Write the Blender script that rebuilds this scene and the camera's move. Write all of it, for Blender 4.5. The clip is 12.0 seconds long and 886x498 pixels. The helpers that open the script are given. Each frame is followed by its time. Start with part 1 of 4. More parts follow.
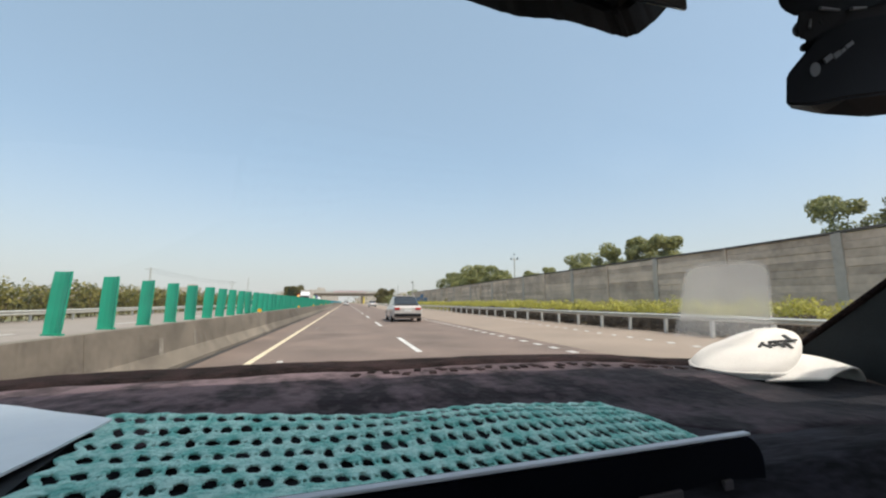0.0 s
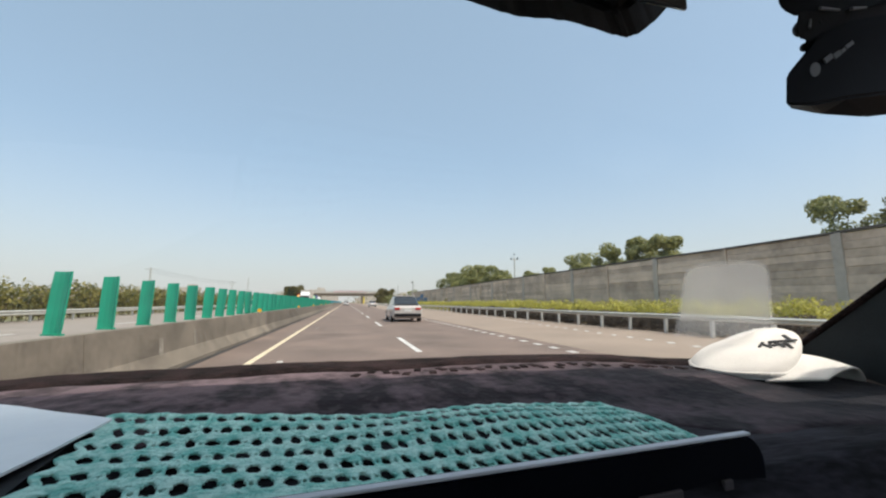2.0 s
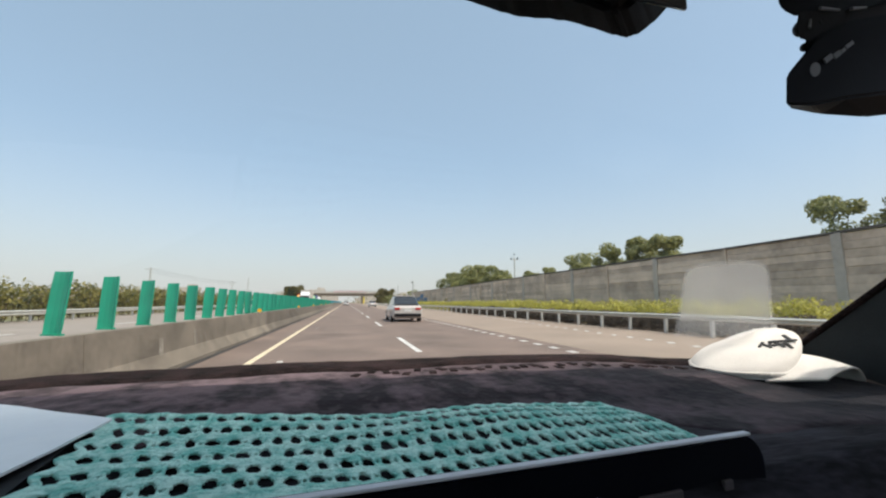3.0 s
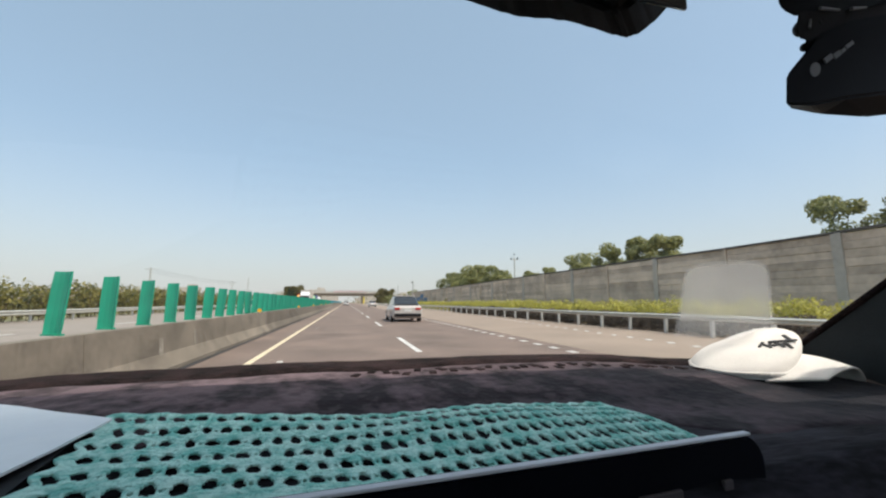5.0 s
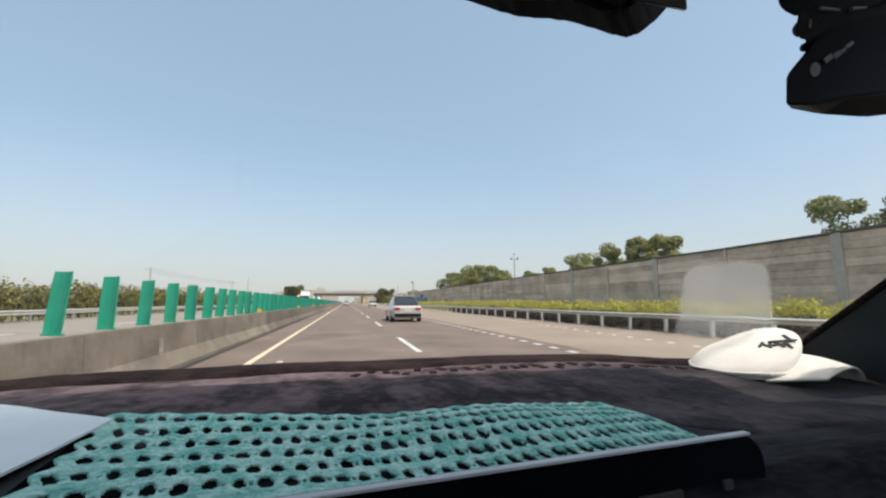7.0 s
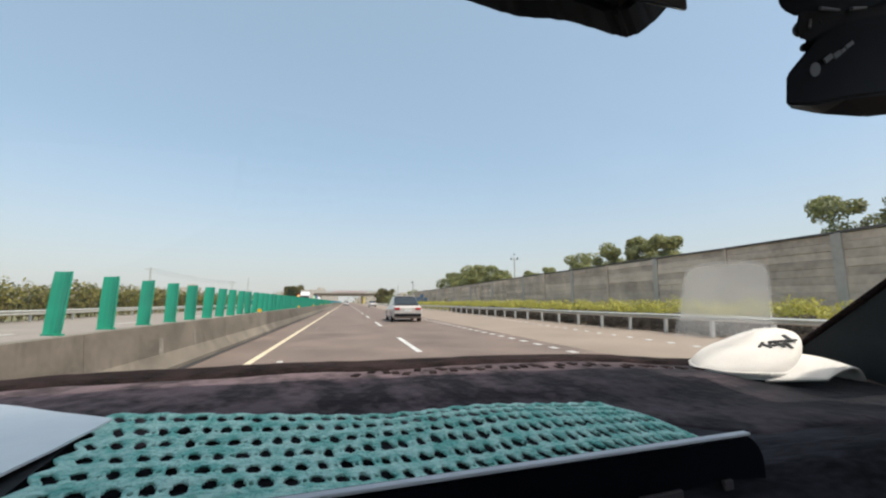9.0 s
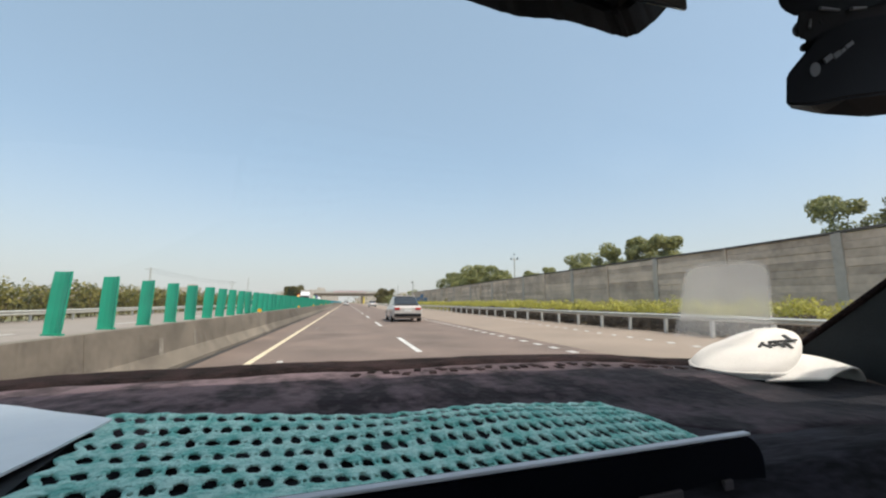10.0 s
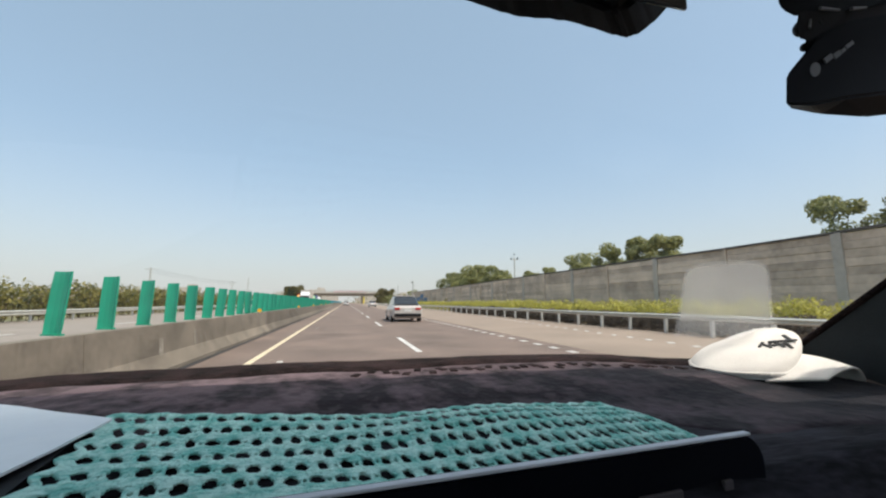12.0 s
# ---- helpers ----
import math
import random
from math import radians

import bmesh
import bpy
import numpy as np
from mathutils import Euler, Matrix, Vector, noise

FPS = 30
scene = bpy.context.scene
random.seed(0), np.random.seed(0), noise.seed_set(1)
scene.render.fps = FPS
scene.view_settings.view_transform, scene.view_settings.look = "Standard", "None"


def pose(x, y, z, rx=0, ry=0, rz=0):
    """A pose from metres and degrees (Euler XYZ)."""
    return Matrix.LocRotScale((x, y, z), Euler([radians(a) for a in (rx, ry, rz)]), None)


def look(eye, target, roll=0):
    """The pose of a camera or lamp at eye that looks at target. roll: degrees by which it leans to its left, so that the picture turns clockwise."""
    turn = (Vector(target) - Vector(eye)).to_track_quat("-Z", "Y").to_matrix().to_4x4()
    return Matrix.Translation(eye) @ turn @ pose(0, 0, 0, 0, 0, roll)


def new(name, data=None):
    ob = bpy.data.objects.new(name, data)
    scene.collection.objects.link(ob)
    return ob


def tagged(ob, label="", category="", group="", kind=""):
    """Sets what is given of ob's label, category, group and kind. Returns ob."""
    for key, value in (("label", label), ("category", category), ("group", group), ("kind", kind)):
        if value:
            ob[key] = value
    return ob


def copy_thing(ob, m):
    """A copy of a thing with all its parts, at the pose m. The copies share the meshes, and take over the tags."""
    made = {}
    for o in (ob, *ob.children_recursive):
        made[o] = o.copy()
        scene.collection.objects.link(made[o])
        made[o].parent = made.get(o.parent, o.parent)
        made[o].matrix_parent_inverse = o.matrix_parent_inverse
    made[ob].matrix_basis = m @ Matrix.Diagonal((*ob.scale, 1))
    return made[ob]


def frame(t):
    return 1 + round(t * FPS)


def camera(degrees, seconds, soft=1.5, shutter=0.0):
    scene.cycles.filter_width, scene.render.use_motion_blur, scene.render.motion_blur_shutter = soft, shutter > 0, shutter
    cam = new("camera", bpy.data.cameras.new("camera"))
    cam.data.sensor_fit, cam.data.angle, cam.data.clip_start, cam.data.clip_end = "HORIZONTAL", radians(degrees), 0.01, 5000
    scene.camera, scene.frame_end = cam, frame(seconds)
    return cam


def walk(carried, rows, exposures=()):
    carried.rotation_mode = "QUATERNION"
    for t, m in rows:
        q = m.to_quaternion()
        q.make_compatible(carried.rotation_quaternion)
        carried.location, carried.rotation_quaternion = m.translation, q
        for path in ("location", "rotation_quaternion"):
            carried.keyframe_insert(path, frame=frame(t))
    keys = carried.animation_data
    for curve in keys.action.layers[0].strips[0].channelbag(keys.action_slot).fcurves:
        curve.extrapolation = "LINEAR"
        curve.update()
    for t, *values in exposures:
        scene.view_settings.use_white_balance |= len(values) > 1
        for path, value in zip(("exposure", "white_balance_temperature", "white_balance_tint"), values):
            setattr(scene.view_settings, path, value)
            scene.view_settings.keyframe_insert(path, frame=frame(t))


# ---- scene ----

# A car stands in the inner lane of a motorway; its road runs along +y, the eye is over the dashboard.
cam = camera(96, 12.0, soft=2.2)
EYE = pose(0, 0, 1.2, 90 + 7.585, 0, -13.578)
walk(cam, [(0, EYE), (6, EYE), (12, EYE)], exposures=[(0, 0.41)])

# ---- sky and sun ----
SUN_AZ, SUN_EL = radians(140), radians(59)      # azimuth from +y towards +x
world = bpy.data.worlds.new("sky")
scene.world = world
world.use_nodes = True
wn = world.node_tree
bg = wn.nodes["Background"]
sky = wn.nodes.new("ShaderNodeTexSky")
sky.sky_type = "NISHITA"
sky.sun_disc = False
sky.sun_elevation, sky.sun_rotation = SUN_EL, SUN_AZ
sky.air_density, sky.dust_density, sky.ozone_density = 1.0, 2.5, 1.4
haze = wn.nodes.new("ShaderNodeMix")            # thin even haze over the whole sky
haze.data_type = "RGBA"
haze.inputs["Factor"].default_value = 0.45
haze.inputs["B"].default_value = (2.66, 3.54, 4.08, 1)
wn.links.new(sky.outputs[0], haze.inputs["A"])
# the haze thickens and whitens towards the horizon all round
coord, split = wn.nodes.new("ShaderNodeTexCoord"), wn.nodes.new("ShaderNodeSeparateXYZ")
low, power, pale = wn.nodes.new("ShaderNodeMapRange"), wn.nodes.new("ShaderNodeMath"), wn.nodes.new("ShaderNodeMix")
wn.links.new(coord.outputs["Generated"], split.inputs[0])
wn.links.new(split.outputs["Z"], low.inputs["Value"])
low.inputs["From Min"].default_value, low.inputs["From Max"].default_value = 0.0, 0.36
low.inputs["To Min"].default_value, low.inputs["To Max"].default_value = 0.92, 0.0
power.operation = "POWER"
power.inputs[1].default_value = 1.7
wn.links.new(low.outputs[0], power.inputs[0])
pale.data_type = "RGBA"
pale.inputs["B"].default_value = (3.65, 3.62, 3.50, 1)
wn.links.new(power.outputs[0], pale.inputs["Factor"])
wn.links.new(haze.outputs["Result"], pale.inputs["A"])
wn.links.new(pale.outputs["Result"], bg.inputs[0])
bg.inputs[1].default_value = 0.15
sun = new("sun", bpy.data.lights.new("sun", "SUN"))
sun.data.energy, sun.data.angle, sun.data.color = 3.0, radians(0.5), (1.0, 0.91, 0.77)
sun_way = Vector((math.sin(SUN_AZ) * math.cos(SUN_EL), math.cos(SUN_AZ) * math.cos(SUN_EL), math.sin(SUN_EL)))
sun.matrix_world = look(sun_way * 50, (0, 0, 0))


# ---- materials ----
def surf(name, col, col2=None, rough=0.7, metal=0.0, scale=1.5, fine=30.0, bump=0.2, depth=0.01, spread=0.5,
         island=False, piece=False, sheen=0.0, coat=0.0, spec=0.5, stretch=None):
    """A surface of two tones: broad stains, fine grain and relief at real size."""
    m = bpy.data.materials.new(name)
    m.use_nodes = True
    nt = m.node_tree
    b = nt.nodes["Principled BSDF"]
    if col2 is None:
        col2 = tuple(c * 0.72 for c in col)
    geo = nt.nodes.new("ShaderNodeNewGeometry")
    n1 = nt.nodes.new("ShaderNodeTexNoise")
    n1.inputs["Scale"].default_value, n1.inputs["Detail"].default_value = scale, 6
    n2 = nt.nodes.new("ShaderNodeTexNoise")
    n2.inputs["Scale"].default_value, n2.inputs["Detail"].default_value = fine, 4
    place = geo.outputs["Position"]
    if stretch:
        lie = nt.nodes.new("ShaderNodeMapping")
        lie.inputs["Rotation"].default_value, lie.inputs["Scale"].default_value = (0, 0, stretch[1]), (1, stretch[0], 1)
        nt.links.new(place, lie.inputs["Vector"])
        place = lie.outputs[0]
    for n in (n1, n2):
        nt.links.new(place, n.inputs["Vector"])
    add = nt.nodes.new("ShaderNodeMath")
    add.operation = "MULTIPLY_ADD"
    nt.links.new(n2.outputs["Fac"], add.inputs[0])
    add.inputs[1].default_value = 0.5
    nt.links.new(n1.outputs["Fac"], add.inputs[2])
    last = add.outputs[0]
    if island or piece:
        r = nt.nodes.new("ShaderNodeObjectInfo") if piece else geo
        ex = nt.nodes.new("ShaderNodeMath")
        ex.operation = "MULTIPLY_ADD"
        nt.links.new(r.outputs["Random"] if piece else geo.outputs["Random Per Island"], ex.inputs[0])
        ex.inputs[1].default_value = 0.7 if island else 0.35
        sub = nt.nodes.new("ShaderNodeMath")
        sub.operation = "SUBTRACT"
        nt.links.new(last, sub.inputs[0])
        sub.inputs[1].default_value = 0.35 if island else 0.17
        nt.links.new(sub.outputs[0], ex.inputs[2])
        last = ex.outputs[0]
    ramp = nt.nodes.new("ShaderNodeMapRange")
    ramp.inputs["From Min"].default_value = 0.75 - spread * 0.6
    ramp.inputs["From Max"].default_value = 0.75 + spread * 0.6
    nt.links.new(last, ramp.inputs["Value"])
    mix = nt.nodes.new("ShaderNodeMix")
    mix.data_type = "RGBA"
    mix.inputs["A"].default_value, mix.inputs["B"].default_value = (*col2, 1), (*col, 1)
    nt.links.new(ramp.outputs[0], mix.inputs["Factor"])
    nt.links.new(mix.outputs["Result"], b.inputs["Base Color"])
    b.inputs["Roughness"].default_value, b.inputs["Metallic"].default_value = rough, metal
    b.inputs["Specular IOR Level"].default_value = spec
    b.inputs["Sheen Weight"].default_value, b.inputs["Coat Weight"].default_value = sheen, coat
    if bump:
        bp = nt.nodes.new("ShaderNodeBump")
        bp.inputs["Strength"].default_value, bp.inputs["Distance"].default_value = bump, depth
        nt.links.new(n2.outputs["Fac"], bp.inputs["Height"])
        nt.links.new(bp.outputs[0], b.inputs["Normal"])
    return m


def leaf_surf(name, col, col2):
    m = surf(name, col, col2, rough=0.55, scale=0.5, fine=6, bump=0, island=True, spread=0.55)
    nt = m.node_tree
    b = nt.nodes["Principled BSDF"]
    tr = nt.nodes.new("ShaderNodeBsdfTranslucent")
    mx = nt.nodes.new("ShaderNodeMixShader")
    mx.inputs[0].default_value = 0.42
    src = b.inputs["Base Color"].links[0].from_socket
    nt.links.new(src, tr.inputs["Color"])
    nt.links.new(b.outputs[0], mx.inputs[1])
    nt.links.new(tr.outputs[0], mx.inputs[2])
    nt.links.new(mx.outputs[0], nt.nodes["Material Output"].inputs[0])
    return m


def glass_surf(name, tint=(1, 1, 1)):
    m = bpy.data.materials.new(name)
    m.use_nodes = True
    b = m.node_tree.nodes["Principled BSDF"]
    b.inputs["Base Color"].default_value = (*tint, 1)
    b.inputs["Roughness"].default_value, b.inputs["Transmission Weight"].default_value, b.inputs["IOR"].default_value = 0.0, 1.0, 1.22
    return m


M_ASPHALT = surf("asphalt", (0.245, 0.177, 0.140), (0.135, 0.097, 0.077), rough=0.85, scale=0.55, fine=22, bump=0.4, depth=0.005, spread=0.36)
M_FARROAD = surf("pale_concrete_road", (0.34, 0.295, 0.25), (0.24, 0.205, 0.175), rough=0.9, scale=0.3, fine=25, bump=0.3)
M_SHOULDER = surf("shoulder_asphalt", (0.37, 0.285, 0.22), (0.24, 0.187, 0.145), rough=0.9, scale=0.4, fine=25, bump=0.3)
M_DIRT = surf("dry_ground", (0.30, 0.24, 0.14), (0.13, 0.15, 0.05), rough=0.95, scale=0.12, fine=3, bump=0.6, depth=0.05, spread=0.4)
M_CONCRETE = surf("concrete", (0.255, 0.212, 0.162), (0.105, 0.085, 0.064), rough=0.85, scale=1.3, fine=14, bump=0.35, piece=True, spread=0.42)
M_WALL = surf("wall_panel", (0.76, 0.61, 0.485), (0.36, 0.285, 0.225), rough=0.85, scale=0.8, fine=5, bump=0.6, depth=0.03, piece=True)
M_MURAL = surf("mural_panel", (0.05, 0.17, 0.36), (0.26, 0.23, 0.20), rough=0.7, scale=0.55, fine=2.2, bump=0.3, piece=True, spread=0.16)
M_SCUFF = surf("pale_scuff", (0.38, 0.34, 0.28), (0.20, 0.17, 0.135), rough=0.9, scale=9, fine=40, spread=0.3)
M_COPING = surf("dark_coping", (0.11, 0.10, 0.09), (0.06, 0.055, 0.05), rough=0.8, scale=1.2)
M_POST = surf("galvanised_post", (0.55, 0.55, 0.53), (0.42, 0.42, 0.40), rough=0.5, metal=0.3, scale=4)
M_RAIL = surf("galvanised_rail", (0.66, 0.63, 0.55), (0.52, 0.49, 0.42), rough=0.4, metal=0.4, scale=2)
M_LINE_Y = surf("yellow_line_paint", (0.84, 0.72, 0.50), (0.62, 0.50, 0.34), rough=0.7, scale=2, fine=60)
M_LINE_W = surf("white_line_paint", (0.82, 0.80, 0.76), (0.45, 0.42, 0.38), rough=0.7, scale=3, fine=40)
M_GREEN = surf("green_blade", (0.012, 0.36, 0.22), (0.010, 0.27, 0.17), rough=0.45, scale=3, fine=40, bump=0.1, piece=True)
M_BLUE = surf("blue_blade", (0.06, 0.34, 0.42), (0.05, 0.26, 0.33), rough=0.5, scale=3, fine=40, bump=0.1, piece=True)
M_AMBER = surf("amber_reflector", (0.85, 0.45, 0.02), (0.7, 0.35, 0.02), rough=0.3, scale=9)
M_BARK = surf("bark", (0.16, 0.11, 0.07), (0.08, 0.06, 0.04), rough=0.95, scale=4, fine=25, bump=0.8, depth=0.03)
M_LEAF = leaf_surf("leaf_green", (0.40, 0.39, 0.14), (0.14, 0.165, 0.07))
M_HEDGE = leaf_surf("leaf_hedge", (0.66, 0.60, 0.12), (0.34, 0.33, 0.07))
M_GOLD = leaf_surf("leaf_gold", (0.55, 0.40, 0.04), (0.16, 0.17, 0.025))
M_DRYLEAF = leaf_surf("leaf_dry", (0.22, 0.18, 0.06), (0.08, 0.085, 0.025))
M_FARHEDGE = leaf_surf("leaf_dark", (0.34, 0.29, 0.07), (0.07, 0.085, 0.03))
M_UNDER = leaf_surf("leaf_undergrowth", (0.14, 0.11, 0.078), (0.06, 0.048, 0.035))
M_CYPRESS = leaf_surf("leaf_cypress", (0.05, 0.075, 0.03), (0.02, 0.035, 0.015))
M_SILVER = surf("silver_paint", (0.60, 0.555, 0.52), (0.52, 0.48, 0.45), rough=0.3, metal=0.25, bump=0, coat=0.6)
M_WHITEPAINT = surf("white_car_paint", (0.78, 0.78, 0.77), (0.7, 0.7, 0.69), rough=0.3, bump=0, coat=0.6)
M_NAVY = surf("navy_paint", (0.03, 0.05, 0.12), (0.02, 0.035, 0.08), rough=0.3, bump=0, coat=0.6)
M_RED = surf("red_container", (0.36, 0.055, 0.045), (0.24, 0.045, 0.04), rough=0.6, scale=0.6, fine=8)
M_ORANGE = surf("orange_cab", (0.78, 0.40, 0.05), (0.62, 0.30, 0.04), rough=0.35, bump=0, coat=0.4)
M_LIME = surf("pale_green_cab", (0.42, 0.72, 0.36), (0.36, 0.6, 0.3), rough=0.35, bump=0, coat=0.4)
M_CONT_BLUE = surf("blue_container", (0.07, 0.11, 0.24), (0.05, 0.08, 0.17), rough=0.6, scale=0.6, fine=8)
M_RUBBER = surf("rubber", (0.014, 0.014, 0.014), rough=0.8, spec=0.2, scale=8, fine=60)
M_DARKGLASS = surf("dark_glass", (0.03, 0.035, 0.04), rough=0.08, bump=0, coat=0.5)
M_TAIL = surf("tail_light", (0.45, 0.02, 0.015), rough=0.2, bump=0)
M_LAMP = surf("lamp_lens", (0.8, 0.8, 0.78), rough=0.2, bump=0)
M_STEEL = surf("tower_steel", (0.55, 0.54, 0.52), (0.40, 0.39, 0.37), rough=0.5, metal=0.4, scale=3)
M_GREY = surf("weathered_grey", (0.34, 0.32, 0.30), (0.20, 0.19, 0.18), rough=0.9, scale=0.5, fine=6, bump=0.4, depth=0.03)
M_PALE = surf("pale_plaster", (0.55, 0.50, 0.44), (0.38, 0.34, 0.30), rough=0.9, scale=0.5, fine=6)
M_OPEN = surf("dark_opening", (0.03, 0.03, 0.03), rough=0.6)
M_PINK = leaf_surf("pink_flower", (0.75, 0.18, 0.22), (0.75, 0.62, 0.60))
M_YSIGN = surf("yellow_marker", (0.75, 0.6, 0.05), rough=0.5)
M_DASH = surf("dash_fabric", (0.135, 0.098, 0.112), (0.025, 0.018, 0.022), rough=0.95, scale=17, fine=70, bump=0.6, depth=0.005, sheen=0.05, spec=0.16, spread=0.2)
# the fabric darkens in streaks towards +x, from pale brown-grey to near black
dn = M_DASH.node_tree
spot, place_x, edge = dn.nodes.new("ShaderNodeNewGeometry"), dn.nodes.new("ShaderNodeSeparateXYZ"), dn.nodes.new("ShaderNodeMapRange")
blot, wander, darker = dn.nodes.new("ShaderNodeTexNoise"), dn.nodes.new("ShaderNodeMath"), dn.nodes.new("ShaderNodeMix")
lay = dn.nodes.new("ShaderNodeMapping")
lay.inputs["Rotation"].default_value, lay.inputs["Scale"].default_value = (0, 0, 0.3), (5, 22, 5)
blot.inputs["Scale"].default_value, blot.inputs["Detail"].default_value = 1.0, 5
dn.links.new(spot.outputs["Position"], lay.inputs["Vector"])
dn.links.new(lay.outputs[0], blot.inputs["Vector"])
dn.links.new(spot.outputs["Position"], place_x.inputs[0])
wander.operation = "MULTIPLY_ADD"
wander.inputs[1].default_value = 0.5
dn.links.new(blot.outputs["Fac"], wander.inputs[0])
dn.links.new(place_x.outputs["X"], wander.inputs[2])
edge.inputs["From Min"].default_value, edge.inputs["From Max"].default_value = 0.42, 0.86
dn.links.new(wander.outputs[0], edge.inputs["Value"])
darker.data_type = "RGBA"
darker.inputs["B"].default_value = (0.0085, 0.0085, 0.013, 1)
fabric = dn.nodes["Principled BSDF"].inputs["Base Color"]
dn.links.new(fabric.links[0].from_socket, darker.inputs["A"])
dn.links.new(edge.outputs[0], darker.inputs["Factor"])
dn.links.new(darker.outputs["Result"], fabric)
M_DASHEDGE = surf("dark_brown_felt", (0.030, 0.019, 0.020), (0.004, 0.0028, 0.0028), rough=0.95, spec=0.12, scale=26, fine=240, bump=0.8, depth=0.004, spread=0.35)
M_SOFTBLACK = surf("soft_black_dash", (0.036, 0.034, 0.045), (0.004, 0.004, 0.006), rough=0.85, spec=0.14, scale=7, fine=60, bump=0.4, depth=0.002, spread=0.25, stretch=(5.0, 0.25))
M_DASHBLACK = surf("black_plastic", (0.008, 0.0078, 0.0095), (0.004, 0.004, 0.0048), rough=0.6, spec=0.12, scale=9, fine=400, bump=0.25, depth=0.001)
M_PILLAR = surf("dark_slate_trim", (0.040, 0.047, 0.052), (0.026, 0.031, 0.035), rough=0.75, spec=0.2, scale=8, fine=300, bump=0.25, depth=0.001)
M_GLOSSBLACK = surf("satin_black", (0.0055, 0.0065, 0.0105), (0.003, 0.0035, 0.006), rough=0.5, spec=0.045, scale=12, fine=200, bump=0.05, depth=0.001)
M_MAT = surf("teal_mat_foam", (0.62, 0.97, 0.87), (0.20, 0.63, 0.54), rough=0.8, scale=45, fine=200, bump=1.0, depth=0.006, spread=0.22)
M_PAPER = surf("paper", (0.90, 0.92, 0.94), (0.80, 0.83, 0.87), rough=0.32, spec=0.9, scale=14, fine=60, bump=0.1, depth=0.002)
M_CAP = surf("cap_cotton", (0.62, 0.605, 0.59), (0.50, 0.485, 0.47), rough=0.9, scale=14, fine=350, bump=0.15, depth=0.002, sheen=0.2)
M_INK = surf("black_thread", (0.02, 0.02, 0.022), rough=0.7)
M_EDGESHINE = surf("edge_shine", (0.78, 0.81, 0.86), (0.60, 0.63, 0.68), rough=0.5, scale=20)
M_MARK = surf("grey_print_and_highlight", (0.20, 0.22, 0.25), rough=0.5)
M_DIM = surf("dull_button", (0.07, 0.057, 0.06), rough=0.7, scale=40)
M_SHELL = surf("cabin_trim", (0.56, 0.54, 0.50), (0.48, 0.46, 0.43), rough=0.8, scale=5, fine=120)
M_SEAT = surf("grey_seat_cloth", (0.16, 0.155, 0.15), (0.10, 0.097, 0.095), rough=0.9, scale=6, fine=200)
M_GLASS = glass_surf("windscreen_glass", (0.985, 1.0, 0.99))
# pale see-through surface that stands in for the cap's reflection in the glass
M_GHOST = surf("ghost_reflection", (0.80, 0.74, 0.68), (0.70, 0.65, 0.59), rough=0.6, scale=20, fine=120, bump=0)
fn = M_GHOST.node_tree
clear, veil, thin = fn.nodes.new("ShaderNodeBsdfTransparent"), fn.nodes.new("ShaderNodeBsdfTranslucent"), fn.nodes.new("ShaderNodeMixShader")
cloudy = fn.nodes.new("ShaderNodeMixShader")
fn.links.new(fn.nodes["Principled BSDF"].outputs[0], cloudy.inputs[1])
fn.links.new(veil.outputs[0], cloudy.inputs[2])
thick = fn.nodes.new("ShaderNodeMath")
thick.operation = "MULTIPLY"
thick.inputs[1].default_value = 0.37
worn = fn.nodes.new("ShaderNodeAttribute")
worn.attribute_name = "haze"
fn.links.new(worn.outputs["Fac"], thick.inputs[0])
fn.links.new(thick.outputs[0], thin.inputs[0])
fn.links.new(clear.outputs[0], thin.inputs[1])
fn.links.new(cloudy.outputs[0], thin.inputs[2])
fn.links.new(thin.outputs[0], fn.nodes["Material Output"].inputs[0])
# faint veil that lifts the dark tones outside, as glare would
M_VEIL = M_GHOST.copy()
M_VEIL.name = "windscreen_dust"
for link in list(M_VEIL.node_tree.links):
    if link.from_node.type == "MATH" and link.to_node.type == "MIX_SHADER":
        link.to_node.inputs[0].default_value = 0.014
        M_VEIL.node_tree.links.remove(link)


# ---- building helpers ----
def mesh_of(name, bm, material):
    me = bpy.data.meshes.new(name)
    bm.to_mesh(me)
    bm.free()
    me.materials.append(material)
    return me


def part(name, bm, material, parent=None, label=""):
    ob = new(name, mesh_of(name, bm, material))
    if parent is not None:
        ob.parent = parent
    if label:
        ob["label"] = label
    return ob


def thing(name, x, y, z, label, category, group="", kind=""):
    ob = new(name)
    ob.matrix_world = pose(x, y, z)
    return tagged(ob, label, category, group, kind)


def box(bm, c, s, rz=0.0, rx=0.0, ry=0.0, bevel=0.0):
    r = bmesh.ops.create_cube(bm, size=1.0, matrix=pose(*c, rx, ry, rz) @ Matrix.Diagonal((*s, 1)))
    if bevel:
        es = list({e for v in r["verts"] for e in v.link_edges})
        bmesh.ops.bevel(bm, geom=es, offset=bevel, segments=2, affect="EDGES", profile=0.5)
    return bm


def boxes(*rows, bevel=0.0):
    bm = bmesh.new()
    for c, s in rows:
        box(bm, c, s, bevel=bevel)
    return bm


def rod(bm, a, b, r0, r1=None, n=8):
    a, b = Vector(a), Vector(b)
    m = Matrix.Translation((a + b) / 2) @ (b - a).to_track_quat("Z", "Y").to_matrix().to_4x4()
    bmesh.ops.create_cone(bm, cap_ends=True, segments=n, radius1=r0, radius2=r0 if r1 is None else r1, depth=(b - a).length, matrix=m)
    return bm


